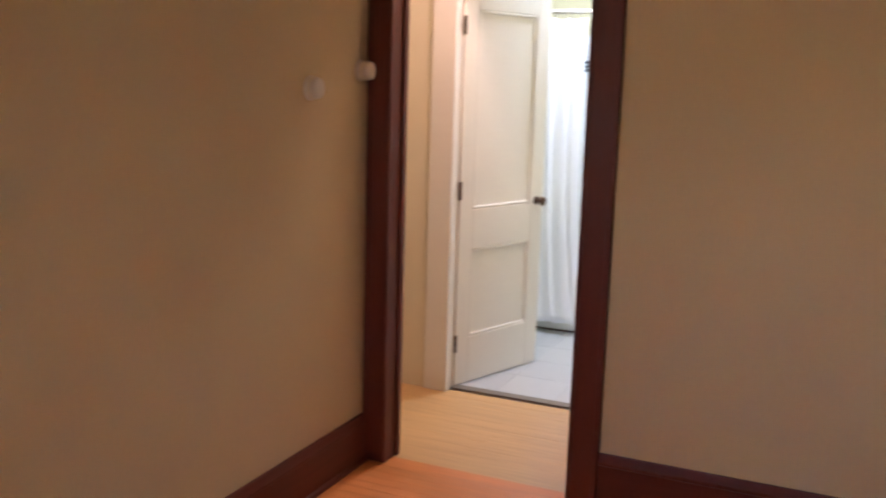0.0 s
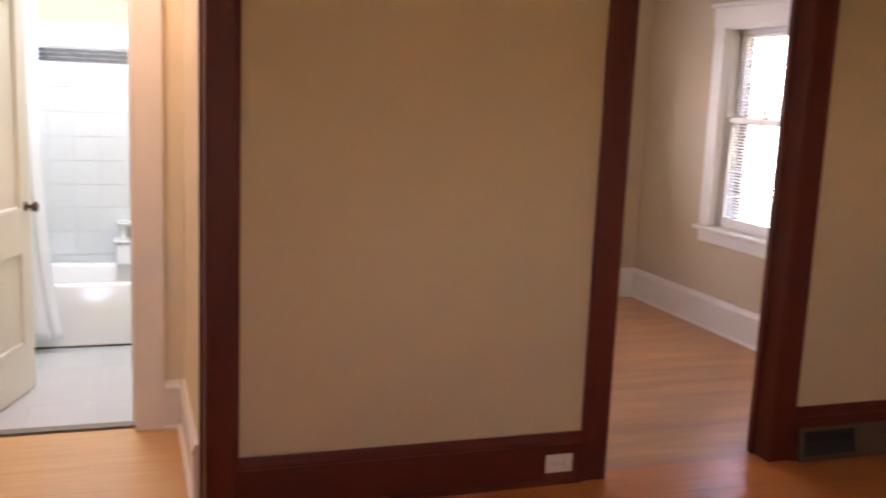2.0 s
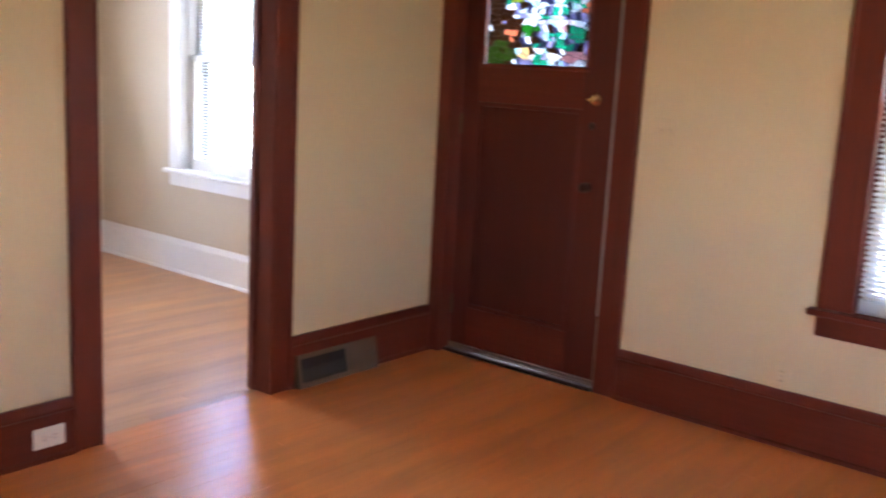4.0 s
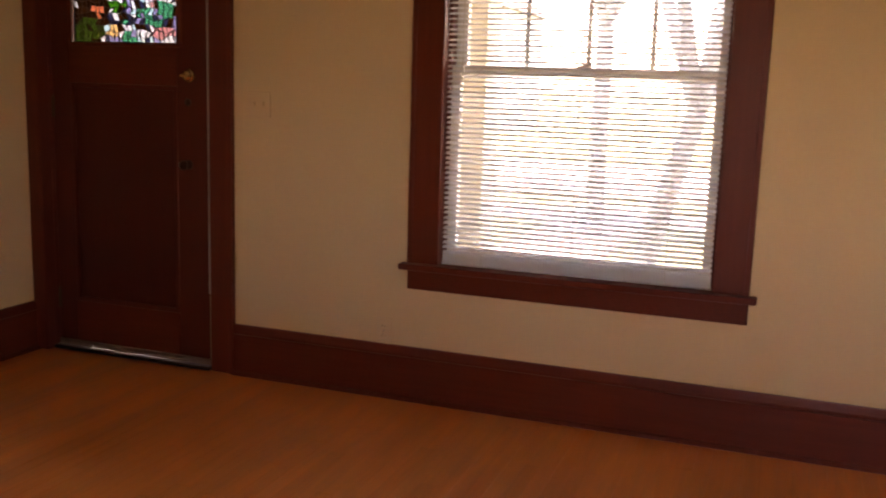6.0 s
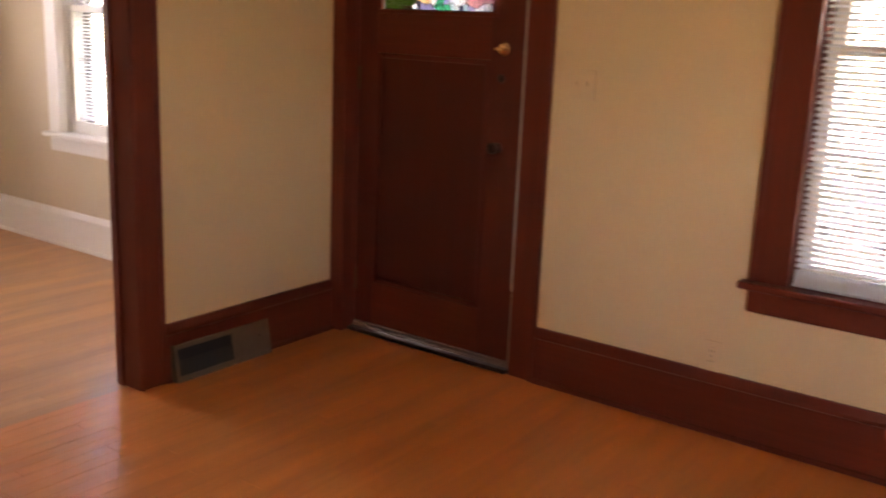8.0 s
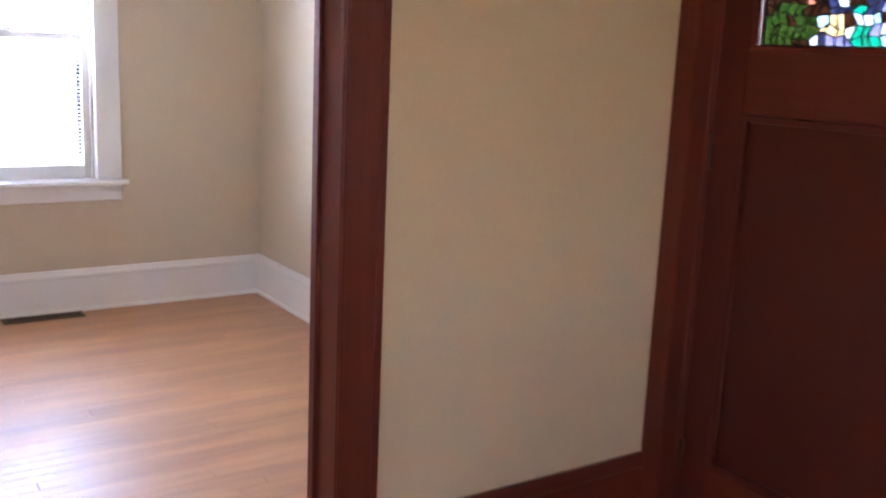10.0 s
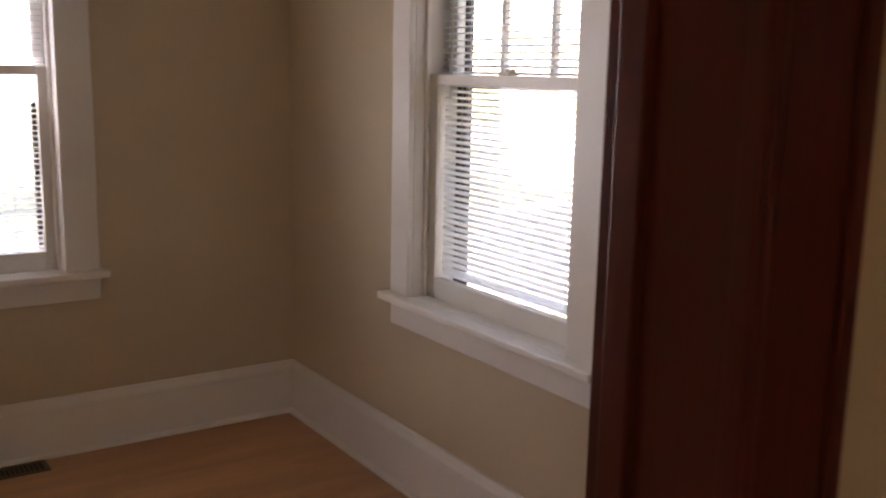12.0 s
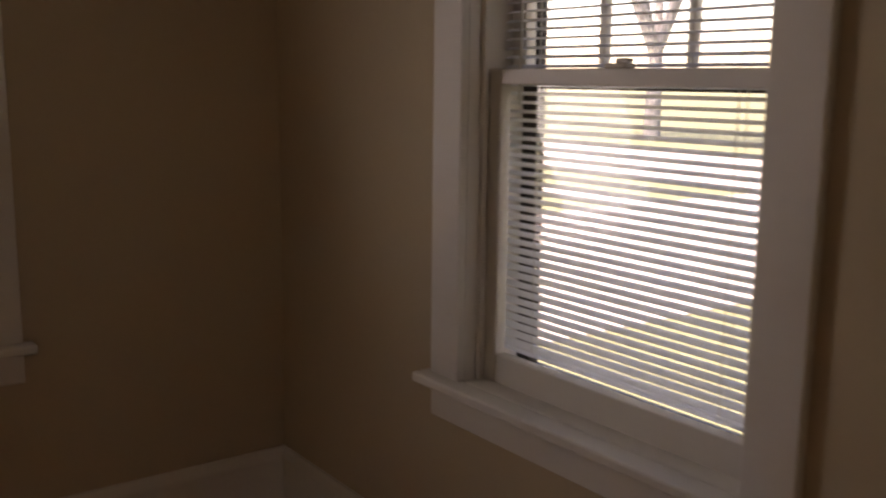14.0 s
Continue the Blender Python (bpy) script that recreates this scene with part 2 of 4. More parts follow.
J = 0.02  # jamb lining thickness
hall_open = (HALL_X0 - J, HALL_X1 + J, 0, HEAD + J)
bed_open = (BED_X0 - J, BED_X1 + J, 0, HEAD + J)
structure("wall_partition_living", wall_x(0.0, 0.06, XW, XE, [hall_open, bed_open]), PAINT_LIVING, "cream painted plaster partition wall with dark trim", "wall")
structure("wall_partition_hall", wall_x(0.06, YN, HALL_XW, -0.2, [hall_open]), PAINT_HALL, "cream painted plaster wall of the small hall", "wall")
structure("wall_partition_bedroom", wall_x(0.06, YN, -0.2, XE, [bed_open]), PAINT_BEDROOM, "greige painted plaster wall of the bedroom", "wall")
# west and south openings are unseen, added to let daylight into the living room
structure("wall_west", wall_y(XW - 0.12, XW, YS - 0.2, 0.06, [(-4.75, -3.85, 1.0, 2.05)]), PAINT_LIVING, "cream painted plaster wall of the living room", "wall")
structure("wall_south", wall_x(YS - 0.2, YS, XW, OUT, [(-0.95, -0.45, 1.15, 2.05)]), PAINT_LIVING, "cream painted plaster wall of the living room", "wall")
structure("wall_east_living", wall_y(XE, OUT, YS, 0.06, [(WIN_Y0 - J, WIN_Y1 + J, WIN_Z0 - 0.03, WIN_Z1 + J), (DOOR_Y0 - J, DOOR_Y1 + J, 0, HEAD + J)]), PAINT_LIVING, "cream painted plaster front wall with window and door", "wall")
structure("wall_east_bedroom", wall_y(XE, OUT, 0.06, BED_Y1 + 0.2, [(BW_Y0 - J, BW_Y1 + J, BW_Z0 - 0.03, BW_Z1 + J)]), PAINT_BEDROOM, "greige painted plaster bedroom wall with a window", "wall")
structure("wall_north_bedroom", wall_x(BED_Y1, BED_Y1 + 0.2, 0.23, XE, [(NW_X0 - J, NW_X1 + J, BW_Z0 - 0.03, BW_Z1 + J)]), PAINT_BEDROOM, "greige painted plaster bedroom wall with a window", "wall")
structure("wall_west_bedroom", wall_y(0.23, BED_XW, YN, BED_Y1, []), PAINT_BEDROOM, "greige painted plaster bedroom wall", "wall")
structure("wall_hall_east", wall_y(HALL_XE, -0.2, YN, HALL_Y1, []), PAINT_HALL, "cream painted plaster hall end wall", "wall")
structure("wall_hall_west", wall_y(HALL_XW - 0.1, HALL_XW, 0.0, HALL_Y1, []), PAINT_HALL, "cream painted plaster hall wall", "wall")
bd_open = (BDOOR_X0 - J, BDOOR_X1 + J, 0, 2.05)
structure("wall_hall_north", wall_x(HALL_Y1, 1.0, HALL_XW - 0.1, -0.2, [bd_open]), PAINT_HALL, "cream painted plaster hall wall with bathroom doorway", "wall")
structure("wall_bath_south", wall_x(1.0, BATH_Y0, HALL_XW, BATH_X1 + 0.07, [bd_open]), PAINT_BATH, "pale green painted bathroom wall", "wall")
structure("wall_bath_north", wall_x(BATH_Y1, BATH_Y1 + 0.1, BATH_X0 - 0.1, BATH_X1 + 0.07, []), PAINT_BATH, "pale green painted wall above bathroom tiles", "wall")
structure("wall_bath_west", wall_y(BATH_X0 - 0.1, BATH_X0, BATH_Y0, BATH_Y1, []), PAINT_BATH, "pale green painted bathroom wall", "wall")
structure("wall_bath_east", wall_y(BATH_X1, BATH_X1 + 0.07, BATH_Y0, BATH_Y1, []), PAINT_BATH, "pale green painted bathroom wall", "wall")
structure("ceiling", boxes((HALL_XW - 0.1, OUT, YS - 0.2, BED_Y1 + 0.2, TOP, TOP + 0.15)), CEILING, "white painted plaster ceiling", "ceiling")
# unseen overhang, added to block sun and high sky from those two openings
structure("eave_shade_slab", boxes((XW - 2.5, XW - 0.12, YS - 2.2, -0.1, TOP + 0.02, TOP + 0.15), (XW - 0.12, OUT, YS - 2.2, YS - 0.2, TOP + 0.02, TOP + 0.15), bevel=0.01), CEILING, "white painted slab added out of view to shade the side openings", "roof")
structure("floor", boxes((HALL_XW - 0.1, OUT, YS - 0.2, BED_Y1 + 0.2, -0.12, -0.02)), SUBFLOOR, "dark wooden subfloor beneath the floor boards", "floor")


# ---- trim ----
def casing_set_x(name, x0, x1, y, side, mat_up, mat_flat, w, label, head=HEAD, base=0.0, left=None):
    """Door casing on a wall along x: two uprights and a head with a cap; side -1 or 1 is the way it faces."""
    t = thing(name, label, "door casing", kind="structure")
    lo, hi = (y - 0.022, y) if side < 0 else (y, y + 0.015)
    wl = w if left is None else left
    for a, b in ((x0 - wl, x0), (x1, x1 + w)):
        bm = boxes((a, b, lo, hi, base, head + 0.012), bevel=0.004)
        part("upright", bm, mat_up, t)
    if side < 0 and mat_up is WOOD_UP:
        for a, b in ((x0 - wl, x0 - wl + 0.02), (x1 + w - 0.02, x1 + w)):
            part("back_band", boxes((a, b, lo - 0.007, lo, base, head + 0.012), bevel=0.003), mat_up, t)
        for a, b in ((x0 - 0.016, x0 - 0.004), (x1 + 0.004, x1 + 0.016)):
            part("bead", boxes((a, b, lo - 0.004, lo, base, head + 0.012), bevel=0.0035), mat_up, t)
    part("head", boxes((x0 - wl - 0.003, x1 + w + 0.01, lo - 0.003, hi, head + 0.012, head + 0.14), bevel=0.004), mat_flat, t)
    part("cap", boxes((x0 - wl - 0.003, x1 + w + 0.03, lo - 0.02, hi, head + 0.14, head + 0.17), bevel=0.006), mat_flat, t)
    return t


def jamb_x(name, x0, x1, y0, y1, mat_up, mat_flat, label, head=HEAD):
    t = thing(name, label, "door jamb", kind="structure")
    part("jamb", boxes((x0 - J, x0, y0, y1, 0, head), bevel=0.002), mat_up, t)
    part("jamb", boxes((x1, x1 + J, y0, y1, 0, head), bevel=0.002), mat_up, t)
    part("head_jamb", boxes((x0 - J, x1 + J, y0, y1, head, head + J), bevel=0.002), mat_flat, t)
    mid = (y0 + y1) / 2 + 0.015
    part("stop", boxes((x0, x0 + 0.011, mid, mid + 0.03, 0, head - 0.011), bevel=0.002), mat_up, t)
    part("stop", boxes((x1 - 0.011, x1, mid, mid + 0.03, 0, head - 0.011), bevel=0.002), mat_up, t)
    part("stop", boxes((x0, x1, mid, mid + 0.03, head - 0.011, head), bevel=0.002), mat_flat, t)
    return t


CW = 0.118
casing_set_x("door_casing_hall", HALL_X0, HALL_X1, 0.0, -1, WOOD_UP, WOOD_X, CW, "dark mahogany stained wooden door casing", left=0.1)
casing_set_x("door_casing_bedroom", BED_X0, BED_X1, 0.0, -1, WOOD_UP, WOOD_X, CW, "dark mahogany stained wooden door casing")
jamb_x("door_jamb_hall", HALL_X0, HALL_X1, -0.004, YN + 0.004, WOOD_UP, WOOD_X, "dark mahogany stained wooden door jamb")
bed_jamb = jamb_x("door_jamb_bedroom", BED_X0, BED_X1, -0.004, YN + 0.018, WOOD_UP, WOOD_X, "dark mahogany stained wooden door jamb")
casing_set_x("door_casing_bedroom_inner", BED_X0 - J - 0.001, BED_X1 + J + 0.001, YN, 1, WOOD_UP, WOOD_X, CW, "dark mahogany stained wooden door casing")
casing_set_x("door_casing_bathroom", BDOOR_X0, BDOOR_X1, HALL_Y1, -1, WHITE_TRIM, WHITE_TRIM, 0.125, "white painted wooden door casing", head=2.03)
jamb_x("door_jamb_bathroom", BDOOR_X0, BDOOR_X1, HALL_Y1 - 0.004, BATH_Y0 + 0.004, WHITE_TRIM, WHITE_TRIM, "white painted wooden door jamb", head=2.03)

BASE_H = 0.212


def base_outline(sign, at, h):
    """Baseboard section with a stepped cap and a shoe; sign is the way it faces."""
    pts = [(0, 0), (0.018, 0), (0.018, h - 0.045), (0.024, h - 0.04), (0.024, h - 0.028), (0.016, h - 0.012), (0.012, h), (0, h)]
    return [(at + sign * u, z) for u, z in pts]


def baseboard(name, axis, at, sign, a, b, mat, h, label):
    ob = structure(name, extrude_profile(base_outline(sign, at, h), axis, a, b), mat, label, "baseboard")
    shoe = [(0.018, 0), (0.034, 0), (0.033, 0.008), (0.029, 0.014), (0.018, 0.018)]
    part("shoe_moulding", extrude_profile([(at + sign * u, z) for u, z in shoe], axis, a, b), mat, ob)
    return ob


DARK_BASE = "dark mahogany stained wooden baseboard"
baseboard("baseboard_partition_middle", "x", 0.0, -1, HALL_X1 + CW, BED_X0 - CW, WOOD_X, BASE_H, DARK_BASE)
baseboard("baseboard_partition_east", "x", 0.0, -1, BED_X1 + CW, XE - 0.072, WOOD_X, 0.238, DARK_BASE)
baseboard("baseboard_west", "y", XW, 1, YS, -0.024, WOOD_Y, 0.2, DARK_BASE)
baseboard("baseboard_front", "y", XE, -1, YS, DOOR_Y0 - 0.122, WOOD_Y, 0.235, DARK_BASE)
baseboard("baseboard_south", "x", YS, 1, XW, XE - 0.03, WOOD_X, BASE_H, DARK_BASE)
WHITE_BASE = "white painted wooden baseboard with moulded cap"
baseboard("baseboard_bedroom_east", "y", XE, -1, YN, BED_Y1 - 0.024, WHITE_TRIM, 0.226, WHITE_BASE)
baseboard("baseboard_bedroom_north", "x", BED_Y1, -1, BED_XW, XE, WHITE_TRIM, 0.226, WHITE_BASE)
baseboard("baseboard_bedroom_west", "y", BED_XW, 1, YN, BED_Y1 - 0.03, WHITE_TRIM, 0.226, WHITE_BASE)
baseboard("baseboard_bedroom_south", "x", YN, 1, BED_X1 + CW, XE - 0.03, WHITE_TRIM, 0.226, WHITE_BASE)
baseboard("baseboard_hall_north", "x", HALL_Y1, -1, BDOOR_X1 + 0.125, HALL_XE - 0.024, WHITE_TRIM, 0.222, WHITE_BASE)
baseboard("baseboard_hall_east", "y", HALL_XE, -1, YN + 0.025, HALL_Y1, WHITE_TRIM, 0.222, WHITE_BASE)


# ---- windows ----
def window(name, width, z0, z1, wall, mats, label, meet, casing_w, sash_mat, muntins):
    """A double-hung window seen from inside, in its own axes: x to the right along the wall, y outwards, wall face at y = 0."""
    up, flat = mats
    t = thing(name, label, "window", kind="structure")
    h = width / 2
    part("casing", boxes((-h - casing_w, -h, -0.022, 0, z0, z1 + 0.01), bevel=0.004), up, t)
    part("casing", boxes((h, h + casing_w, -0.022, 0, z0, z1 + 0.01), bevel=0.004), up, t)
    if up is WOOD_UP:
        for a, b in ((-h - casing_w, -h - casing_w + 0.02), (h + casing_w - 0.02, h + casing_w)):
            part("back_band", boxes((a, b, -0.029, -0.022, z0, z1 + 0.01), bevel=0.003), up, t)
    part("casing_head", boxes((-h - casing_w - 0.01, h + casing_w + 0.01, -0.025, 0, z1 + 0.01, z1 + 0.14), bevel=0.004), flat, t)
    part("casing_cap", boxes((-h - casing_w - 0.03, h + casing_w + 0.03, -0.045, 0, z1 + 0.14, z1 + 0.168), bevel=0.006), flat, t)
    part("stool", boxes((-h - casing_w - 0.028, h + casing_w + 0.028, -0.06, 0, z0 - 0.026, z0), (-h, h, 0.0, 0.07, z0 - 0.026, z0), bevel=0.006), flat, t)
    part("apron", boxes((-h - casing_w, h + casing_w, -0.02, 0, z0 - 0.112, z0 - 0.026), bevel=0.004), flat, t)
    for a, b in ((-h - J, -h), (h, h + J)):
        part("jamb", boxes((a, b, 0, wall, z0 - 0.02, z1), bevel=0.002), up, t)
    part("jamb_head", boxes((-h - J, h + J, 0, wall, z1, z1 + J), bevel=0.002), flat, t)
    part("sill", boxes((-h - J, h + J, 0.07, wall + 0.04, z0 - 0.03, z0 - 0.004), bevel=0.003), sash_mat, t)
    for a, b in ((-h, -h + 0.014), (h - 0.014, h)):
        part("stop", boxes((a, b, 0.035, 0.05, z0, z1), bevel=0.003), up, t)

    def sash(y0, lo, hi, bars, bottom, top):
        s = part("sash", boxes((-h, -h + 0.048, y0, y0 + 0.035, lo, hi), (h - 0.048, h, y0, y0 + 0.035, lo, hi),
                               (-h + 0.048, h - 0.048, y0, y0 + 0.035, lo, lo + bottom), (-h + 0.048, h - 0.048, y0, y0 + 0.035, hi - top, hi), bevel=0.003), sash_mat, t)
        for k in range(bars):
            x = -h + 0.048 + (width - 0.096) * (k + 1) / (bars + 1)
            part("muntin", boxes((x - 0.009, x + 0.009, y0 + 0.006, y0 + 0.029, lo + bottom, hi - top), bevel=0.002), sash_mat, s)
        pane = part("pane", boxes((-h + 0.046, h - 0.046, y0 + 0.016, y0 + 0.019, lo + bottom - 0.002, hi - top + 0.002)), GLASS, s)
        pane.visible_shadow = False

    sash(0.055, z0, meet + 0.02, 0, 0.07, 0.035)
    sash(0.128, meet - 0.018, z1, muntins, 0.035, 0.05)
    part("sash_lock", boxes((-0.028, 0.028, 0.05, 0.085, meet + 0.02, meet + 0.03), (-0.008, 0.03, 0.06, 0.075, meet + 0.03, meet + 0.04), bevel=0.003), WHITE_TRIM, t)
    return t


def blind(name, width, z_low, z_top, tilt, label, group, pitch=0.0205, stack=0):
    """A mini blind in the same axes as a window: head rail, slats, bottom rail, ladder cords and a wand."""
    t = thing(name, label, "blind", group)
    h = width / 2
    part("head_rail", boxes((-h, h, -0.014, 0.014, z_top - 0.028, z_top), bevel=0.003), VINYL_SLAT, t)
    part("bottom_rail", boxes((-h, h, -0.012, 0.012, z_low, z_low + 0.011), bevel=0.003), VINYL_SLAT, t)
    bm = bmesh.new()
    c, s = math.cos(radians(tilt)), math.sin(radians(tilt))
    rows = []
    for u, bow in ((-0.0125, 0), (-0.0045, 0.0016), (0.0045, 0.0016), (0.0125, 0)):
        for lift in (0, 0.0006):
            z = bow + lift
            rows.append((u * c - z * s, u * s + z * c))
    ends = [[bm.verts.new((x, *p)) for p in rows] for x in (-h + 0.003, h - 0.003)]
    ring = (0, 2, 4, 6, 7, 5, 3, 1)
    for i in range(8):
        bm.faces.new((ends[0][ring[i]], ends[0][ring[(i + 1) % 8]], ends[1][ring[(i + 1) % 8]], ends[1][ring[i]]))
    bm.faces.new([ends[0][i] for i in ring[::-1]]), bm.faces.new([ends[1][i] for i in ring])
    bmesh.ops.recalc_face_normals(bm, faces=bm.faces)
    slat = mesh_of("slat", bm, VINYL_SLAT)
    rng = random.Random(7)
    for k in range(stack):
        shared("slat", slat, t, pose(0, 0, z_low + 0.016 + 0.0065 * k, 12 + rng.uniform(-3, 3), rng.uniform(-0.1, 0.1), 0))
    z = z_low + 0.02 + 0.0065 * stack
    while z < z_top - 0.035:
        shared("slat", slat, t, pose(0, 0, z, rng.uniform(-2, 2), rng.uniform(-0.12, 0.12), 0))
        z += pitch
    cords = [-h * 0.68, h * 0.68] + ([0.0] if width > 0.9 else [])
    for x in cords:
        part("ladder_cord", boxes((x - 0.0007, x + 0.0007, -0.0145, -0.0125, z_low, z_top - 0.02)), CORD, t)
        part("ladder_cord", boxes((x - 0.0007, x + 0.0007, 0.0125, 0.0145, z_low, z_top - 0.02)), CORD, t)
    wand = turned([(0.003, -0.62), (0.004, -0.6), (0.0032, -0.55), (0.003, 0)], 8)
    part("wand", wand, CORD, t, "clear plastic tilt wand", True, at=pose(-h + 0.07, -0.022, z_top - 0.035))
    return t


# placed with x along the wall to the viewer's right
win_front = window("window_1", WIN_Y1 - WIN_Y0, WIN_Z0, WIN_Z1, 0.2, (WOOD_UP, WOOD_Y), "double-hung window with dark mahogany casing and stool", 1.40, 0.135, WHITE_TRIM, 3)
win_front.matrix_basis = pose(XE, (WIN_Y0 + WIN_Y1) / 2, 0, 0, 0, -90)
b1 = blind("window_blind", WIN_Y1 - WIN_Y0 - 0.012, WIN_Z0 + 0.002, WIN_Z1 - 0.002, 21, "white vinyl mini blind lowered with slats open", "window blinds", stack=5)
b1.matrix_basis = pose(XE + 0.018, (WIN_Y0 + WIN_Y1) / 2, 0, 0, 0, -90)
win_bed = window("window_2", BW_Y1 - BW_Y0, BW_Z0, BW_Z1, 0.2, (WHITE_TRIM, WHITE_TRIM), "white painted double-hung window with moulded stool", 1.425, 0.11, WHITE_TRIM, 2)
win_bed.matrix_basis = pose(XE, (BW_Y0 + BW_Y1) / 2, 0, 0, 0, -90)
b2 = blind("window_blind", BW_Y1 - BW_Y0 - 0.02, BW_Z0 + 0.075, BW_Z1 - 0.002, 17, "white vinyl mini blind lowered with slats open", "window blinds")
b2.matrix_basis = pose(XE + 0.109, (BW_Y0 + BW_Y1) / 2, 0, 0, 0, -90)
win_north = window("window_3", NW_X1 - NW_X0, BW_Z0, BW_Z1, 0.2, (WHITE_TRIM, WHITE_TRIM), "white painted double-hung window with moulded stool", 1.425, 0.125, WHITE_TRIM, 2)
win_north.matrix_basis = pose((NW_X0 + NW_X1) / 2, BED_Y1, 0, 0, 0, 0)
b3 = blind("window_blind", NW_X1 - NW_X0 - 0.02, BW_Z0 + 0.06, BW_Z1 - 0.002, 7, "white vinyl mini blind lowered with slats open", "window blinds")
b3.matrix_basis = pose((NW_X0 + NW_X1) / 2, BED_Y1 + 0.109, 0, 0, 0, 0)


def storm_frame(name, width, z0, z1, m):
    """An outer storm window of dark bronze metal with one cross rail."""
    t = thing(name, "dark bronze metal storm window frame", "window", kind="structure", at=m)
    h = width / 2
    for a, b in ((-h, -h + 0.05), (h - 0.05, h)):
        part("stile", boxes((a, b, 0.168, 0.196, z0, z1), bevel=0.002), STORM, t)
    for a, b in ((z0, z0 + 0.03), (1.40, 1.43), (z1 - 0.04, z1)):
        part("rail", boxes((-h + 0.05, h - 0.05, 0.17, 0.194, a, b), bevel=0.002), STORM, t)


storm_frame("storm_window_2", BW_Y1 - BW_Y0 + 0.0, BW_Z0 + 0.0, BW_Z1, win_bed.matrix_basis.copy())
storm_frame("storm_window_3", NW_X1 - NW_X0 + 0.0, BW_Z0 + 0.0, BW_Z1, win_north.matrix_basis.copy())

# ---- floors ----
def strip_floor(name, x0, x1, y0, y1, width, mat, label, near, seed):
    """Strip flooring along x; boards inside the stretch near (x0, x1, y0, y1) are pieces, the rest one mesh."""
    rng = random.Random(seed)
    base = structure(name, boxes((x0, x1, y0, y1, -0.02, -0.016)), SUBFLOOR, label, "floor")
    rest = bmesh.new()
    lengths = (0.6, 0.9, 1.2, 1.6)
    meshes = {}
    for length in lengths:
        bm = boxes((0, length - 0.0007, 0, width - 0.0007, -0.016, 0.0))
        top = [e for e in bm.edges if all(v.co.z > -0.001 for v in e.verts)]
        bmesh.ops.bevel(bm, geom=top, offset=0.0006, segments=1, affect="EDGES")
        meshes[length] = mesh_of("floor_board", bm, mat)
    count, y = 0, y0
    while y < y1 - width / 2:
        x = x0 - rng.uniform(0, 0.5)
        while x < x1:
            length = rng.choice(lengths)
            a, b = max(x, x0), min(x + length, x1)
            if b - a > 0.02:
                inside = near and near[0] < b and a < near[1] and near[2] <= y <= near[3] and count < 300
                if inside and a == x and b == x + length:
                    shared("floor_board", meshes[length], base, pose(x, y, rng.uniform(-0.0003, 0.0002)))
                    count += 1
                else:
                    z = rng.uniform(-0.0004, 0.0001)
                    box(rest, a, b - 0.0007, y, min(y + width, y1) - 0.0007, -0.016, z)
            x += length
        y += width
    stuff = part("floor_boards", rest, mat, base)
    tagged(stuff, kind="stuff")
    return base


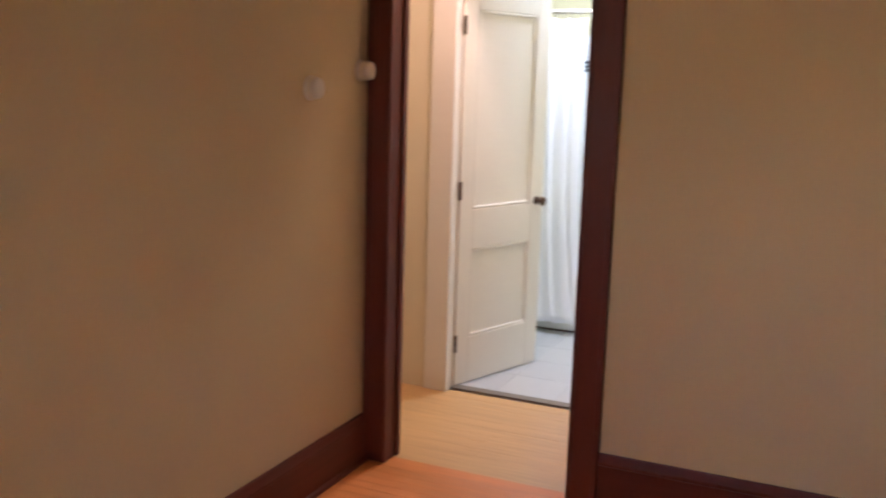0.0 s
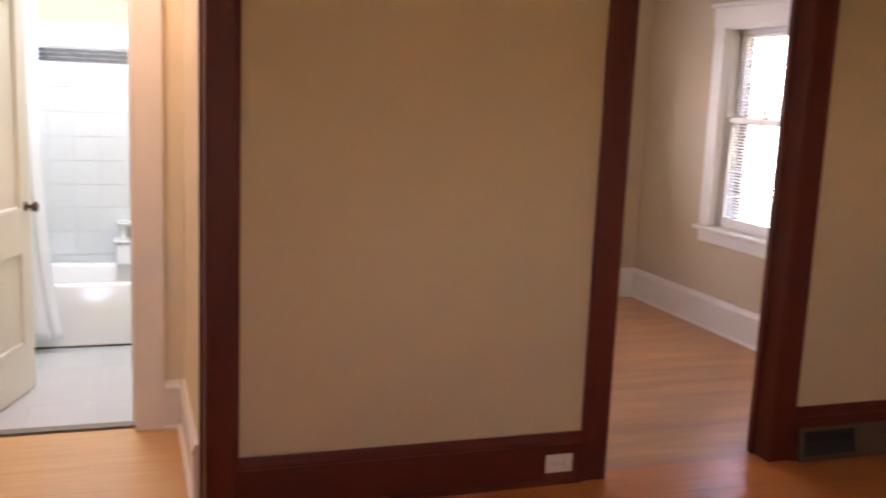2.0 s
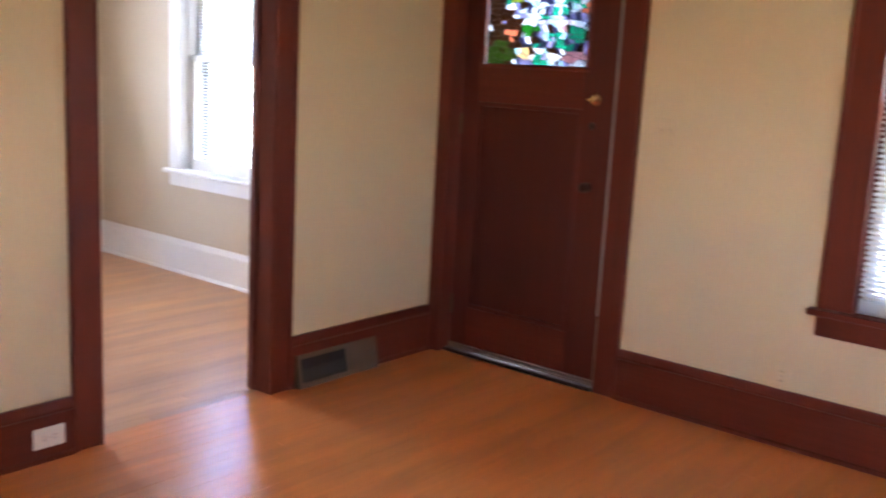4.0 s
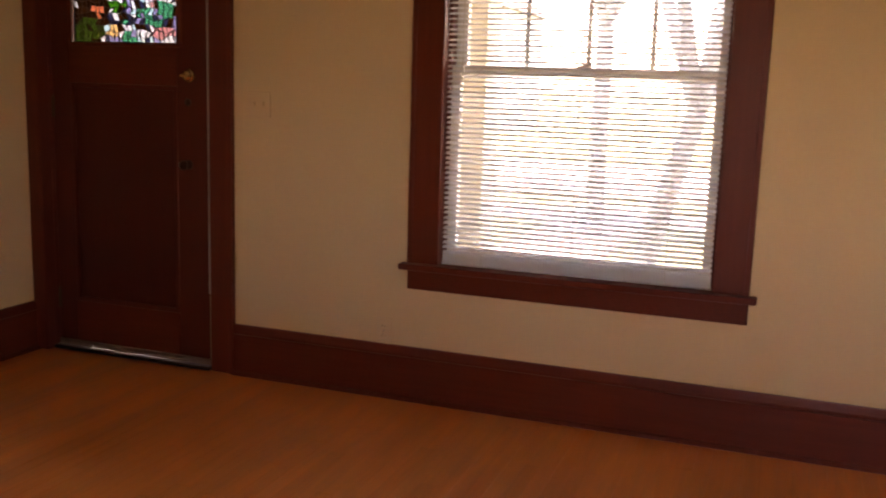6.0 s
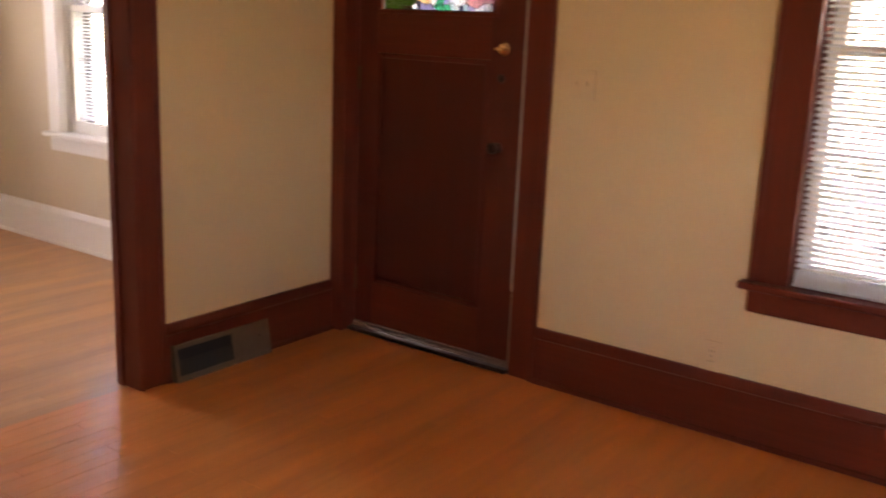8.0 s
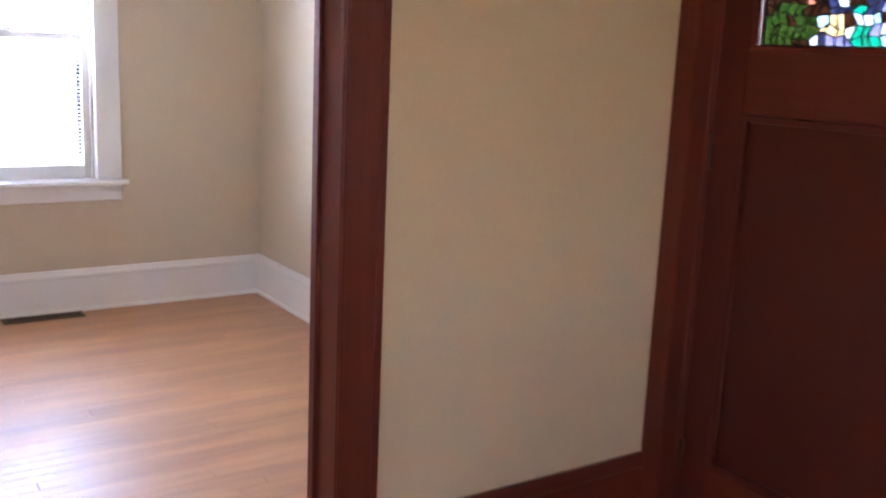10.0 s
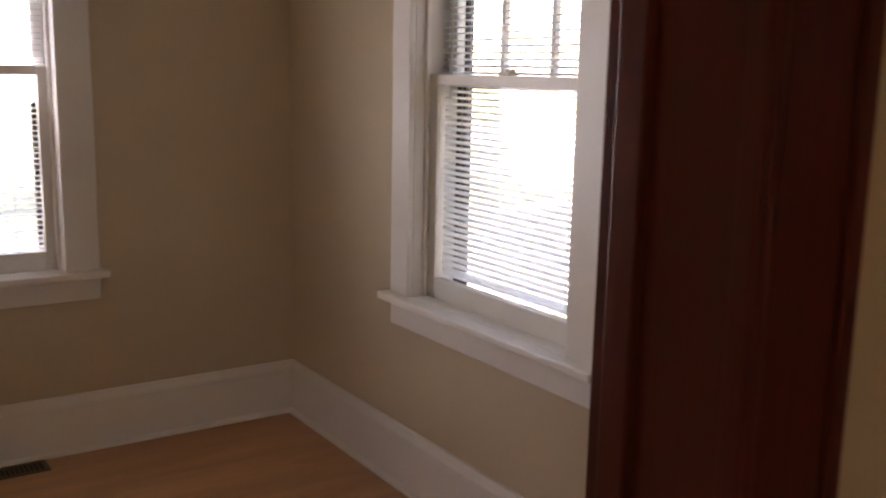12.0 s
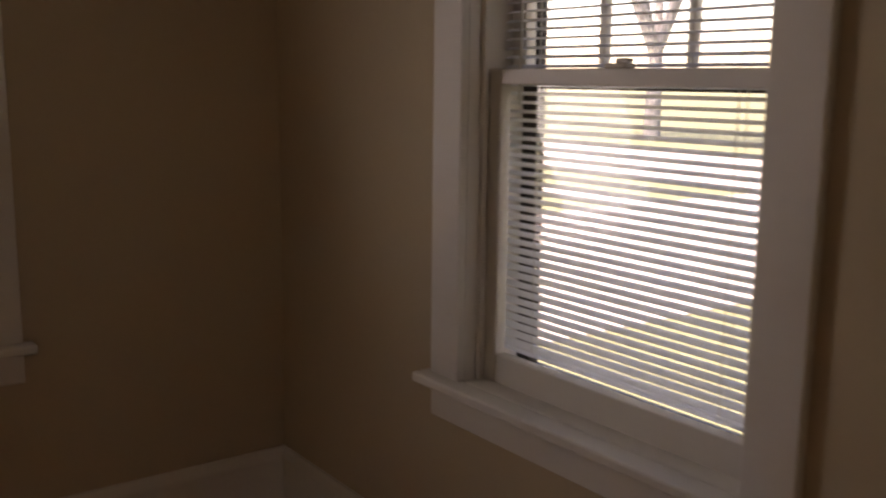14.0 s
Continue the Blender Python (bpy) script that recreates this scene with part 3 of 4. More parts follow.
# ---- front door ----
def front_door():
    t = thing("door_1", "dark mahogany front door, closed, with stained glass light", "door", kind="structure")
    x0, x1 = XE + 0.012, XE + 0.056
    y0, y1, zb, zt = DOOR_Y0 + 0.004, DOOR_Y1 - 0.004, 0.03, HEAD - 0.004
    ga, gb, gz0, gz1 = -0.806, -0.212, 1.482, 1.93
    pa, pb, pz0, pz1 = -0.79, -0.19, 0.245, 1.295
    part("stile", boxes((x0, x1, y0, pa, zb, zt), bevel=0.003), WOOD_DOOR, t)
    part("stile", boxes((x0, x1, pb, y1, zb, zt), bevel=0.003), WOOD_DOOR, t)
    part("rail", boxes((x0, x1, pa, pb, zb, pz0), bevel=0.003), WOOD_Y, t)
    part("rail", boxes((x0, x1, pa, pb, pz1, gz0), bevel=0.003), WOOD_Y, t)
    part("rail", boxes((x0, x1, pa, pb, gz1, zt), bevel=0.003), WOOD_Y, t)
    part("panel", boxes((x0 + 0.014, x1 - 0.014, pa, pb, pz0, pz1)), WOOD_PANEL, t, "flat recessed dark panel")
    for spec, mat in (((x0 - 0.002, x0 + 0.014, pa, pa + 0.022, pz0, pz1), WOOD_DOOR), ((x0 - 0.002, x0 + 0.014, pb - 0.022, pb, pz0, pz1), WOOD_DOOR),
                      ((x0 - 0.002, x0 + 0.014, pa + 0.022, pb - 0.022, pz0, pz0 + 0.022), WOOD_DOOR), ((x0 - 0.002, x0 + 0.014, pa + 0.022, pb - 0.022, pz1 - 0.022, pz1), WOOD_DOOR)):
        part("panel_moulding", boxes(spec, bevel=0.005), mat, t)
    for spec, mat in (((x0 - 0.003, x0 + 0.012, ga - 0.016, ga, gz0, gz1), WOOD_UP), ((x0 - 0.003, x0 + 0.012, gb, gb + 0.02, gz0, gz1), WOOD_UP),
                      ((x0 - 0.003, x0 + 0.012, ga - 0.016, gb + 0.02, gz0 - 0.018, gz0), WOOD_Y)):
        part("glazing_bead", boxes(spec, bevel=0.004), mat, t)
    # leaded light: jittered cells, each a pane, held by lead cames
    light = part("leaded_light", boxes((x0 + 0.02, x0 + 0.03, ga - 0.004, ga + 0.004, gz0, gz1), (x0 + 0.02, x0 + 0.03, gb - 0.004, gb + 0.004, gz0, gz1),
                                       (x0 + 0.02, x0 + 0.03, ga, gb, gz0 - 0.004, gz0 + 0.004), (x0 + 0.02, x0 + 0.03, ga, gb, gz1 - 0.004, gz1 + 0.004)), LEAD, t, "stained glass light in many colours")
    rng = random.Random(11)
    ny, nz = 24, 17
    grid = {}
    for i in range(ny + 1):
        for k in range(nz + 1):
            jy = 0 if i in (0, ny) else rng.uniform(-0.32, 0.32) + (0.25 if k % 2 else -0.25)
            jz = 0 if k in (0, nz) else rng.uniform(-0.42, 0.42)
            grid[i, k] = Vector((0, ga + (gb - ga) * (i + jy) / ny, gz0 + (gz1 - gz0) * (k + jz) / nz))
    xm = x0 + 0.025
    cames = bmesh.new()
    for (i, k), p in grid.items():
        for q in (grid.get((i + 1, k)), grid.get((i, k + 1))):
            if q is None:
                continue
            d = (q - p).normalized() * 0.0014
            side = Vector((0, -d.z, d.y))
            v = [cames.verts.new((xm + sx * 0.004, *(w)[1:])) for sx in (-1, 1) for w in (p + side, q + side, q - side, p - side)]
            for f in ((0, 1, 2, 3), (7, 6, 5, 4), (0, 4, 5, 1), (2, 6, 7, 3)):
                cames.faces.new([v[n] for n in f])
    part("cames", cames, LEAD, light)
    # pale ground with teal leaves, warm flowers low down, earth tones by the hinge side; from the hinge side: across, up, half sizes
    motifs = [(0.16, 0.3, 0.17, 0.32, "brown"), (0.08, 0.7, 0.09, 0.3, "brown"), (0.12, 0.1, 0.2, 0.12, "olive"), (0.1, 0.95, 0.14, 0.07, "slate"),
              (0.27, 0.75, 0.09, 0.09, "lime"), (0.22, 0.3, 0.06, 0.07, "salmon"), (0.42, 0.38, 0.09, 0.06, "green"), (0.45, 0.28, 0.05, 0.05, "brown"),
              (0.55, 0.87, 0.05, 0.11, "teal"), (0.77, 0.93, 0.06, 0.06, "teal"), (0.8, 0.69, 0.08, 0.06, "teal"), (0.86, 0.34, 0.07, 0.1, "teal"),
              (0.74, 0.23, 0.08, 0.06, "teal"), (0.93, 0.57, 0.07, 0.05, "salmon"), (0.76, 0.42, 0.05, 0.05, "rose"), (0.82, 0.1, 0.13, 0.06, "rose"),
              (0.38, 0.1, 0.09, 0.05, "amber"), (0.5, 0.05, 0.06, 0.05, "teal")]
    for i in range(ny):
        for k in range(nz):
            u, w = 1 - (i + 0.5) / ny, (k + 0.5) / nz
            c = rng.choice(("white", "white", "ice", "lavender", "white", "slate", "lavender", "slate", "white", "teal", "brown"))
            for mu, mw, ru, rw, mc in motifs:
                if ((u - mu) / ru) ** 2 + ((w - mw) / rw) ** 2 < 1 and rng.random() < 0.86:
                    c = mc
            bm = bmesh.new()
            quad = [grid[i, k], grid[i + 1, k], grid[i + 1, k + 1], grid[i, k + 1]]
            v = [bm.verts.new((xm + dx, p.y, p.z)) for dx in (-0.0015, 0.0015) for p in quad]
            for f in ((3, 2, 1, 0), (4, 5, 6, 7), (0, 1, 5, 4), (1, 2, 6, 5), (2, 3, 7, 6), (3, 0, 4, 7)):
                bm.faces.new([v[n] for n in f])
            part("pane", bm, STAINED[c], light)
    # hardware
    bolt = part("deadbolt", turned([(0.001, 0), (0.031, 0.0), (0.031, 0.006), (0.024, 0.012), (0.02, 0.018), (0.02, 0.024), (0.001, 0.024)]), BRASS, t, "polished brass deadbolt", True, pose(x0, -0.856, 1.342, 0, -90, 0))
    part("thumb_turn", boxes((-0.006, 0.006, -0.024, 0.024, 0.022, 0.04), bevel=0.004), BRASS, bolt)
    part("keyhole_cover", turned([(0.001, 0), (0.017, 0.0), (0.016, 0.004), (0.001, 0.005)], 16), DARK_BRONZE, t, "", True, pose(x0, -0.848, 1.225, 0, -90, 0))
    knob = part("door_knob", turned([(0.001, 0), (0.027, 0.0), (0.026, 0.005), (0.012, 0.009), (0.01, 0.03), (0.02, 0.036), (0.028, 0.048), (0.027, 0.058), (0.018, 0.065), (0.001, 0.067)]), DARK_BRONZE, t, "dark aged bronze round door knob", True, pose(x0, -0.848, 0.945, 0, -90, 0) @ Matrix.Scale(0.8, 4))
    for z in (0.25, 1.18, 1.85):
        part("hinge", boxes((x0 - 0.006, x0 + 0.002, y1 - 0.012, y1 + 0.012, z - 0.05, z + 0.05), bevel=0.002), AGED, t)
    part("door_sweep", boxes((x0 - 0.012, x0, y0 + 0.004, y1 - 0.002, 0.022, 0.046), (x0 - 0.018, x0 - 0.01, y0 + 0.004, y1 - 0.002, 0.022, 0.03), bevel=0.002), STRIP, t, "dull brown-grey door sweep strip")
    return t


LEAD = material("lead_came", (0.04, 0.04, 0.042), 0.5, metal=0.6)


def stained(name, colour):
    m = bpy.data.materials.new("stained_" + name)
    m.use_nodes = True
    n, l = m.node_tree.nodes, m.node_tree.links
    n.remove(n["Principled BSDF"])
    noise_tex = n.new("ShaderNodeTexNoise")
    noise_tex.inputs["Scale"].default_value = 7
    tint = n.new("ShaderNodeVectorMath")
    tint.operation = "SCALE"
    tint.inputs[0].default_value = colour
    l.new(noise_tex.outputs["Fac"], tint.inputs["Scale"])
    tr, tl, mix = n.new("ShaderNodeBsdfTranslucent"), n.new("ShaderNodeBsdfTransparent"), n.new("ShaderNodeMixShader")
    gl, mix2 = n.new("ShaderNodeBsdfGlossy"), n.new("ShaderNodeMixShader")
    gl.inputs["Roughness"].default_value = 0.1
    l.new(tint.outputs[0], tr.inputs["Color"]), l.new(tint.outputs[0], tl.inputs["Color"])
    mix.inputs[0].default_value = 0.55
    l.new(tr.outputs[0], mix.inputs[1]), l.new(tl.outputs[0], mix.inputs[2])
    mix2.inputs[0].default_value = 0.06
    l.new(mix.outputs[0], mix2.inputs[1]), l.new(gl.outputs[0], mix2.inputs[2])
    l.new(mix2.outputs[0], n["Material Output"].inputs["Surface"])
    return m


STAINED = {"white": stained("white", (0.78, 0.83, 0.92)), "ice": stained("ice", (0.56, 0.76, 0.87)), "lavender": stained("lavender", (0.42, 0.42, 0.64)), "slate": stained("slate", (0.13, 0.14, 0.24)),
           "teal": stained("teal", (0.042, 0.5, 0.38)), "green": stained("green", (0.084, 0.36, 0.098)), "olive": stained("olive", (0.13, 0.2, 0.07)), "lime": stained("lime", (0.39, 0.5, 0.084)),
           "salmon": stained("salmon", (0.7, 0.35, 0.25)), "rose": stained("rose", (0.7, 0.46, 0.5)), "amber": stained("amber", (0.87, 0.7, 0.46)), "brown": stained("brown", (0.14, 0.077, 0.049))}
front_door()


def casing_front():
    t = thing("door_casing_front", "dark mahogany stained wooden front door casing", "door casing", kind="structure")
    part("upright", boxes((XE - 0.022, XE, DOOR_Y0 - 0.122, DOOR_Y0 - 0.004, 0, HEAD + 0.012), bevel=0.004), WOOD_UP, t)
    part("back_band", boxes((XE - 0.029, XE - 0.022, DOOR_Y0 - 0.122, DOOR_Y0 - 0.102, 0, HEAD + 0.012), bevel=0.003), WOOD_UP, t)
    part("upright", boxes((XE - 0.072, XE, DOOR_Y1 + 0.004, -0.003, 0, HEAD + 0.012), bevel=0.004), WOOD_UP, t)
    part("head", boxes((XE - 0.025, XE, DOOR_Y0 - 0.13, -0.003, HEAD + 0.012, HEAD + 0.14), bevel=0.004), WOOD_Y, t)
    part("cap", boxes((XE - 0.042, XE, DOOR_Y0 - 0.15, -0.003, HEAD + 0.14, HEAD + 0.17), bevel=0.005), WOOD_Y, t)
    part("jamb", boxes((XE - 0.004, OUT, DOOR_Y0 - J, DOOR_Y0, 0, HEAD), bevel=0.002), WOOD_UP, t)
    part("jamb", boxes((XE - 0.004, OUT, DOOR_Y1, DOOR_Y1 + J, 0, HEAD), bevel=0.002), WOOD_UP, t)
    part("head_jamb", boxes((XE - 0.004, OUT, DOOR_Y0 - J, DOOR_Y1 + J, HEAD, HEAD + J), bevel=0.002), WOOD_Y, t)
    part("threshold", boxes((XE - 0.035, OUT, DOOR_Y0, DOOR_Y1, 0.001, 0.02), bevel=0.006), DARK_BRONZE, t, "dark worn metal threshold")
    strip = part("weather_strip", boxes((XE - 0.007, XE + 0.010, DOOR_Y0 - 0.004, DOOR_Y0 + 0.016, 0.36, HEAD - 0.004), bevel=0.002), ALUM, t, "bright grey metal weather strip")
    part("weather_strip", boxes((XE - 0.004, XE + 0.010, DOOR_Y0 - 0.002, DOOR_Y0 + 0.013, 0.05, 0.35), bevel=0.002), GALV, t, "dull grey metal weather strip")


casing_front()


# ---- small fixtures ----
def baseboard_register(x0, x1, y, z1):
    """A baseboard floor register: sloping sheet-metal face, framed opening with louvres, closing plate at one end."""
    t = thing("heating_register", "bronze painted metal baseboard heating register", "register")
    d0, d1 = 0.030, 0.062
    outline = [(y - 0.026, 0.003), (y - d1, 0.003), (y - d1, 0.016), (y - d0 - 0.006, z1), (y - 0.026, z1)]
    part("back_box", extrude_profile([(y - 0.025, 0.004), (y - 0.052, 0.006), (y - 0.032, z1 - 0.006), (y - 0.025, z1 - 0.006)], "x", x0 + 0.006, x1 - 0.006), BLACK, t)

    def face(a, b, za, zb, lift=0.0):
        """A strip of the sloping face between two heights."""
        def depth(z):
            return d1 + (d0 + 0.006 - d1) * (z - 0.016) / (z1 - 0.016) + lift
        return extrude_profile([(y - depth(za) + 0.005, za), (y - depth(za), za), (y - depth(zb), zb), (y - depth(zb) + 0.005, zb)], "x", a, b)
    part("frame_bottom", face(x0, x1, 0.004, 0.026, 0.002), VENT_PAINT, t)
    part("frame_top", face(x0, x1, z1 - 0.018, z1, 0.002), VENT_PAINT, t)
    part("frame_end", face(x0, x0 + 0.018, 0.026, z1 - 0.018, 0.002), VENT_PAINT, t)
    part("frame_end", face(x1 - 0.018, x1, 0.026, z1 - 0.018, 0.002), VENT_PAINT, t)
    part("closing_plate", face(x0 + 0.3, x1 - 0.018, 0.026, z1 - 0.018), VENT_PAINT, t)
    n = 26
    for k in range(n):
        x = x0 + 0.022 + 0.275 * k / n
        part("louvre", face(x, x + 0.0035, 0.026, z1 - 0.018, -0.008), VENT_DARK, t)
    for a, b in ((x0, x0 + 0.002), (x1 - 0.002, x1)):
        part("side_plate", extrude_profile(outline, "x", a, b), VENT_PAINT, t)
    part("lever", boxes((x1 - 0.06, x1 - 0.05, y - 0.055, y - 0.04, 0.09, 0.1), bevel=0.002), VENT_PAINT, t)


baseboard_register(2.295, 2.8, 0.0, 0.152)


def outlet_plate(name, label, w, h, m, mat, flat=True):
    """A duplex outlet on its plate; local x along the wall, z up, facing -y."""
    t = thing(name, label, "outlet", at=m)
    part("plate", boxes((-w / 2, w / 2, -0.006, 0, -h / 2, h / 2), bevel=0.0025), mat, t)
    for s in (-1, 1):
        cx, cz = (s * 0.0195, 0) if w > h else (0, s * 0.0195)
        face = part("receptacle", boxes((cx - 0.0145, cx + 0.0145, -0.008, -0.005, cz - 0.0145, cz + 0.0145), bevel=0.002), mat, t)
        for k in (-1, 1):
            a, b = (0, k * 0.006) if w > h else (k * 0.006, 0)
            part("slot", boxes((cx + a - 0.004, cx + a + 0.004, -0.0084, -0.0079, cz + b - 0.001, cz + b + 0.001) if w > h else
                               (cx + a - 0.001, cx + a + 0.001, -0.0084, -0.0079, cz + b - 0.004, cz + b + 0.004)), BLACK, face)
    part("screw", turned([(0.0005, 0), (0.003, 0), (0.002, 0.001), (0.0005, 0.0012)], 10), GALV, t, "", True, pose(0, -0.006, 0, 90, 0, 0))
    return t


outlet_plate("wall_outlet", "cream plastic outlet set in the dark baseboard", 0.118, 0.076, pose(1.141, -0.018, 0.088), WHITE_PLASTIC)
outlet_plate("wall_outlet", "cream painted outlet on the cream wall above baseboard", 0.07, 0.115, pose(XE, -1.835, 0.292, 0, 0, -90), PLATE)


def switch_plate(m):
    t = thing("light_switch", "cream painted double light switch on the cream wall", "light switch", at=m)
    part("plate", boxes((-0.057, 0.057, -0.006, 0, -0.057, 0.057), bevel=0.0025), PLATE, t)
    for x in (-0.023, 0.023):
        part("toggle", boxes((x - 0.005, x + 0.005, -0.016, -0.005, -0.004, 0.014), bevel=0.002), PLATE, t)
        part("toggle_slot", boxes((x - 0.007, x + 0.007, -0.0066, -0.0056, -0.014, 0.014), bevel=0.001), PLATE, t)


switch_plate(pose(XE, -1.222, 1.228, 0, 0, -90))


def dial(name, label, m, r, depth):
    """A round wall device with a stepped dial, facing +z of m."""
    t = thing(name, label, "thermostat", at=m)
    part("base", turned([(0.001, 0), (r, 0), (r, 0.006), (r * 0.94, 0.010), (0.001, 0.010)], 32), AGED_PLASTIC, t, "", True)
    part("dial", turned([(0.001, 0.010), (r * 0.86, 0.010), (r * 0.86, depth * 0.7), (r * 0.8, depth * 0.9), (r * 0.55, depth), (0.001, depth)], 32), AGED_PLASTIC, t, "", True)
    part("ring", turned([(r * 0.87, depth * 0.35), (r * 0.91, depth * 0.35), (r * 0.91, depth * 0.5), (r * 0.87, depth * 0.5)], 32), IVORY, t, "", True)


dial("round_thermostat", "round aged cream plastic thermostat on the cream wall", pose(XW, -0.43, 1.512, 0, 90, 0), 0.043, 0.042)
dial("wall_dial", "round aged cream plastic wall dial near the dark casing", pose(XW, -0.075, 1.578, 0, 90, 0), 0.04, 0.055)

strike = part("strike_plate", boxes((BED_X1 - 0.003, BED_X1 - 0.0005, 0.078, 0.112, 0.86, 0.97), bevel=0.0008), BRASS, bed_jamb, "worn brass strike plate")
for z, d in ((0.9, 0.018), (0.94, 0.012)):
    # raised black sliver, the hole's shade put into colour
    part("strike_hole", boxes((BED_X1 - 0.0036, BED_X1 - 0.0028, 0.088, 0.102, z - d / 2, z + d / 2)), BLACK, bed_jamb)


def floor_register(x0, x1, y0, y1):
    t = thing("floor_register", "brown metal floor register set in the oak floor", "register")
    part("frame", boxes((x0, x1, y0, y0 + 0.016, 0.0012, 0.006), (x0, x1, y1 - 0.016, y1, 0.0012, 0.006), (x0, x0 + 0.016, y0 + 0.016, y1 - 0.016, 0.0012, 0.006), (x1 - 0.016, x1, y0 + 0.016, y1 - 0.016, 0.0012, 0.006), bevel=0.001), VENT_PAINT, t)
    # flat black plate paints the shade below the bars
    part("well", boxes((x0 + 0.01, x1 - 0.01, y0 + 0.01, y1 - 0.01, 0.0008, 0.0018)), BLACK, t)
    n = 22
    for k in range(n):
        x = x0 + 0.02 + (x1 - x0 - 0.04) * k / n
        part("bar", boxes((x, x + 0.005, y0 + 0.016, y1 - 0.016, 0.002, 0.0055)), VENT_PAINT, t)


floor_register(1.88, 2.275, 3.05, 3.155)


# ---- bathroom ----
def bathroom_door():
    """Two-panel white door, hinged on its local origin, leaf along +x, hall side towards -y."""
    w, h, th = 0.672, 2.0, 0.036
    t = thing("door_2", "white painted two-panel bathroom door, standing open", "door", kind="structure", at=pose(BDOOR_X0 + 0.012, 1.005, 0.012, 0, 0, 71))
    st = 0.1
    part("stile", boxes((0, st, 0, th, 0, h), bevel=0.002), WHITE_TRIM, t)
    part("stile", boxes((w - st, w, 0, th, 0, h), bevel=0.002), WHITE_TRIM, t)
    rails = ((0, 0.24), (0.70, 0.90), (h - 0.12, h))
    for a, b in rails:
        part("rail", boxes((st, w - st, 0, th, a, b), bevel=0.002), WHITE_TRIM, t)
    for (_, a), (b, _) in zip(rails, rails[1:]):
        panel = part("panel", boxes((st, w - st, 0.013, th - 0.013, a, b)), WHITE_TRIM, t)
        for y0, y1 in ((0.001, 0.013), (th - 0.013, th - 0.001)):
            for spec in ((st, st + 0.016, y0, y1, a, b), (w - st - 0.016, w - st, y0, y1, a, b), (st + 0.016, w - st - 0.016, y0, y1, a, a + 0.016), (st + 0.016, w - st - 0.016, y0, y1, b - 0.016, b)):
                part("moulding", boxes(spec, bevel=0.005), WHITE_TRIM, panel)
    for s, y in ((1, 0), (-1, th)):
        part("door_knob", turned([(0.001, 0), (0.024, 0.0), (0.023, 0.004), (0.01, 0.008), (0.009, 0.028), (0.022, 0.036), (0.026, 0.046), (0.02, 0.056), (0.001, 0.058)], 20), AGED, t, "dark bronze round knob", True, pose(w - 0.055, y, 0.91, 90 * s, 0, 0))
    for z in (0.22, 1.0, 1.8):
        part("hinge", boxes((-0.008, 0.006, -0.008, 0.004, z - 0.045, z + 0.045), bevel=0.002), AGED, t)


bathroom_door()
structure("threshold_bathroom", boxes((BDOOR_X0, BDOOR_X1, 0.985, 1.045, 0.0, 0.010), bevel=0.004), GALV, "grey worn threshold strip at the bathroom doorway", "threshold")
TUB_Y0, TUB_Z = 2.34, 0.375


def bathtub():
    t = thing("bathtub", "white enamelled alcove bathtub with a straight apron", "bathtub")
    x0, x1, y0, y1 = BATH_X0 + 0.002, BATH_X1 - 0.14, TUB_Y0, BATH_Y1 - 0.014
    bm = bmesh.new()
    steps = 28

    def ring(inset, z, r):
        pts = []
        a, b, c, d = x0 + inset, x1 - inset, y0 + inset, y1 - inset
        for cx, cy, a0 in ((b - r, d - r, 0), (a + r, d - r, 90), (a + r, c + r, 180), (b - r, c + r, 270)):
            for i in range(steps // 4):
                an = radians(a0 + 90 * i / (steps // 4 - 1))
                pts.append(bm.verts.new((cx + r * math.cos(an), cy + r * math.sin(an), z)))
        return pts
    rings = [ring(0.0, 0.02, 0.02), ring(0.0, TUB_Z - 0.02, 0.02), ring(0.006, TUB_Z - 0.004, 0.03), ring(0.014, TUB_Z, 0.04), ring(0.055, TUB_Z, 0.1), ring(0.075, TUB_Z - 0.015, 0.12), ring(0.1, 0.2, 0.12), ring(0.15, 0.09, 0.12), ring(0.2, 0.075, 0.1)]
    for lo, hi in zip(rings, rings[1:]):
        for i in range(len(lo)):
            bm.faces.new((lo[i], lo[(i + 1) % len(lo)], hi[(i + 1) % len(lo)], hi[i]))
    bm.faces.new(rings[-1])
    part("basin", bm, PORCELAIN, t, smooth=True)
    # solid dark strip in place of the shade beneath the apron
    part("toe_gap_shade", boxes((x0, x1, y0 + 0.004, y0 + 0.03, 0.007, 0.022)), AGED, t, "dark strip painting the shaded gap under the apron")
    return t


bathtub()


def tub_ledge():
    t = thing("corner_shelf", "white moulded corner shelf on the bathtub surround", "shelf")
    part("body", boxes((-0.565, BATH_X1 - 0.142, 2.9, BATH_Y1 - 0.014, TUB_Z + 0.001, 0.515), bevel=0.012), PORCELAIN, t)
    part("rim", boxes((-0.575, BATH_X1 - 0.142, 2.89, BATH_Y1 - 0.014, 0.516, 0.532), bevel=0.006), PORCELAIN, t)
    part("upper_shelf", boxes((-0.555, BATH_X1 - 0.142, 2.96, BATH_Y1 - 0.014, 0.62, 0.635), bevel=0.005), PORCELAIN, t)
    part("upright", boxes((-0.54, -0.5, 2.98, BATH_Y1 - 0.014, 0.533, 0.619), bevel=0.006), PORCELAIN, t)


tub_ledge()


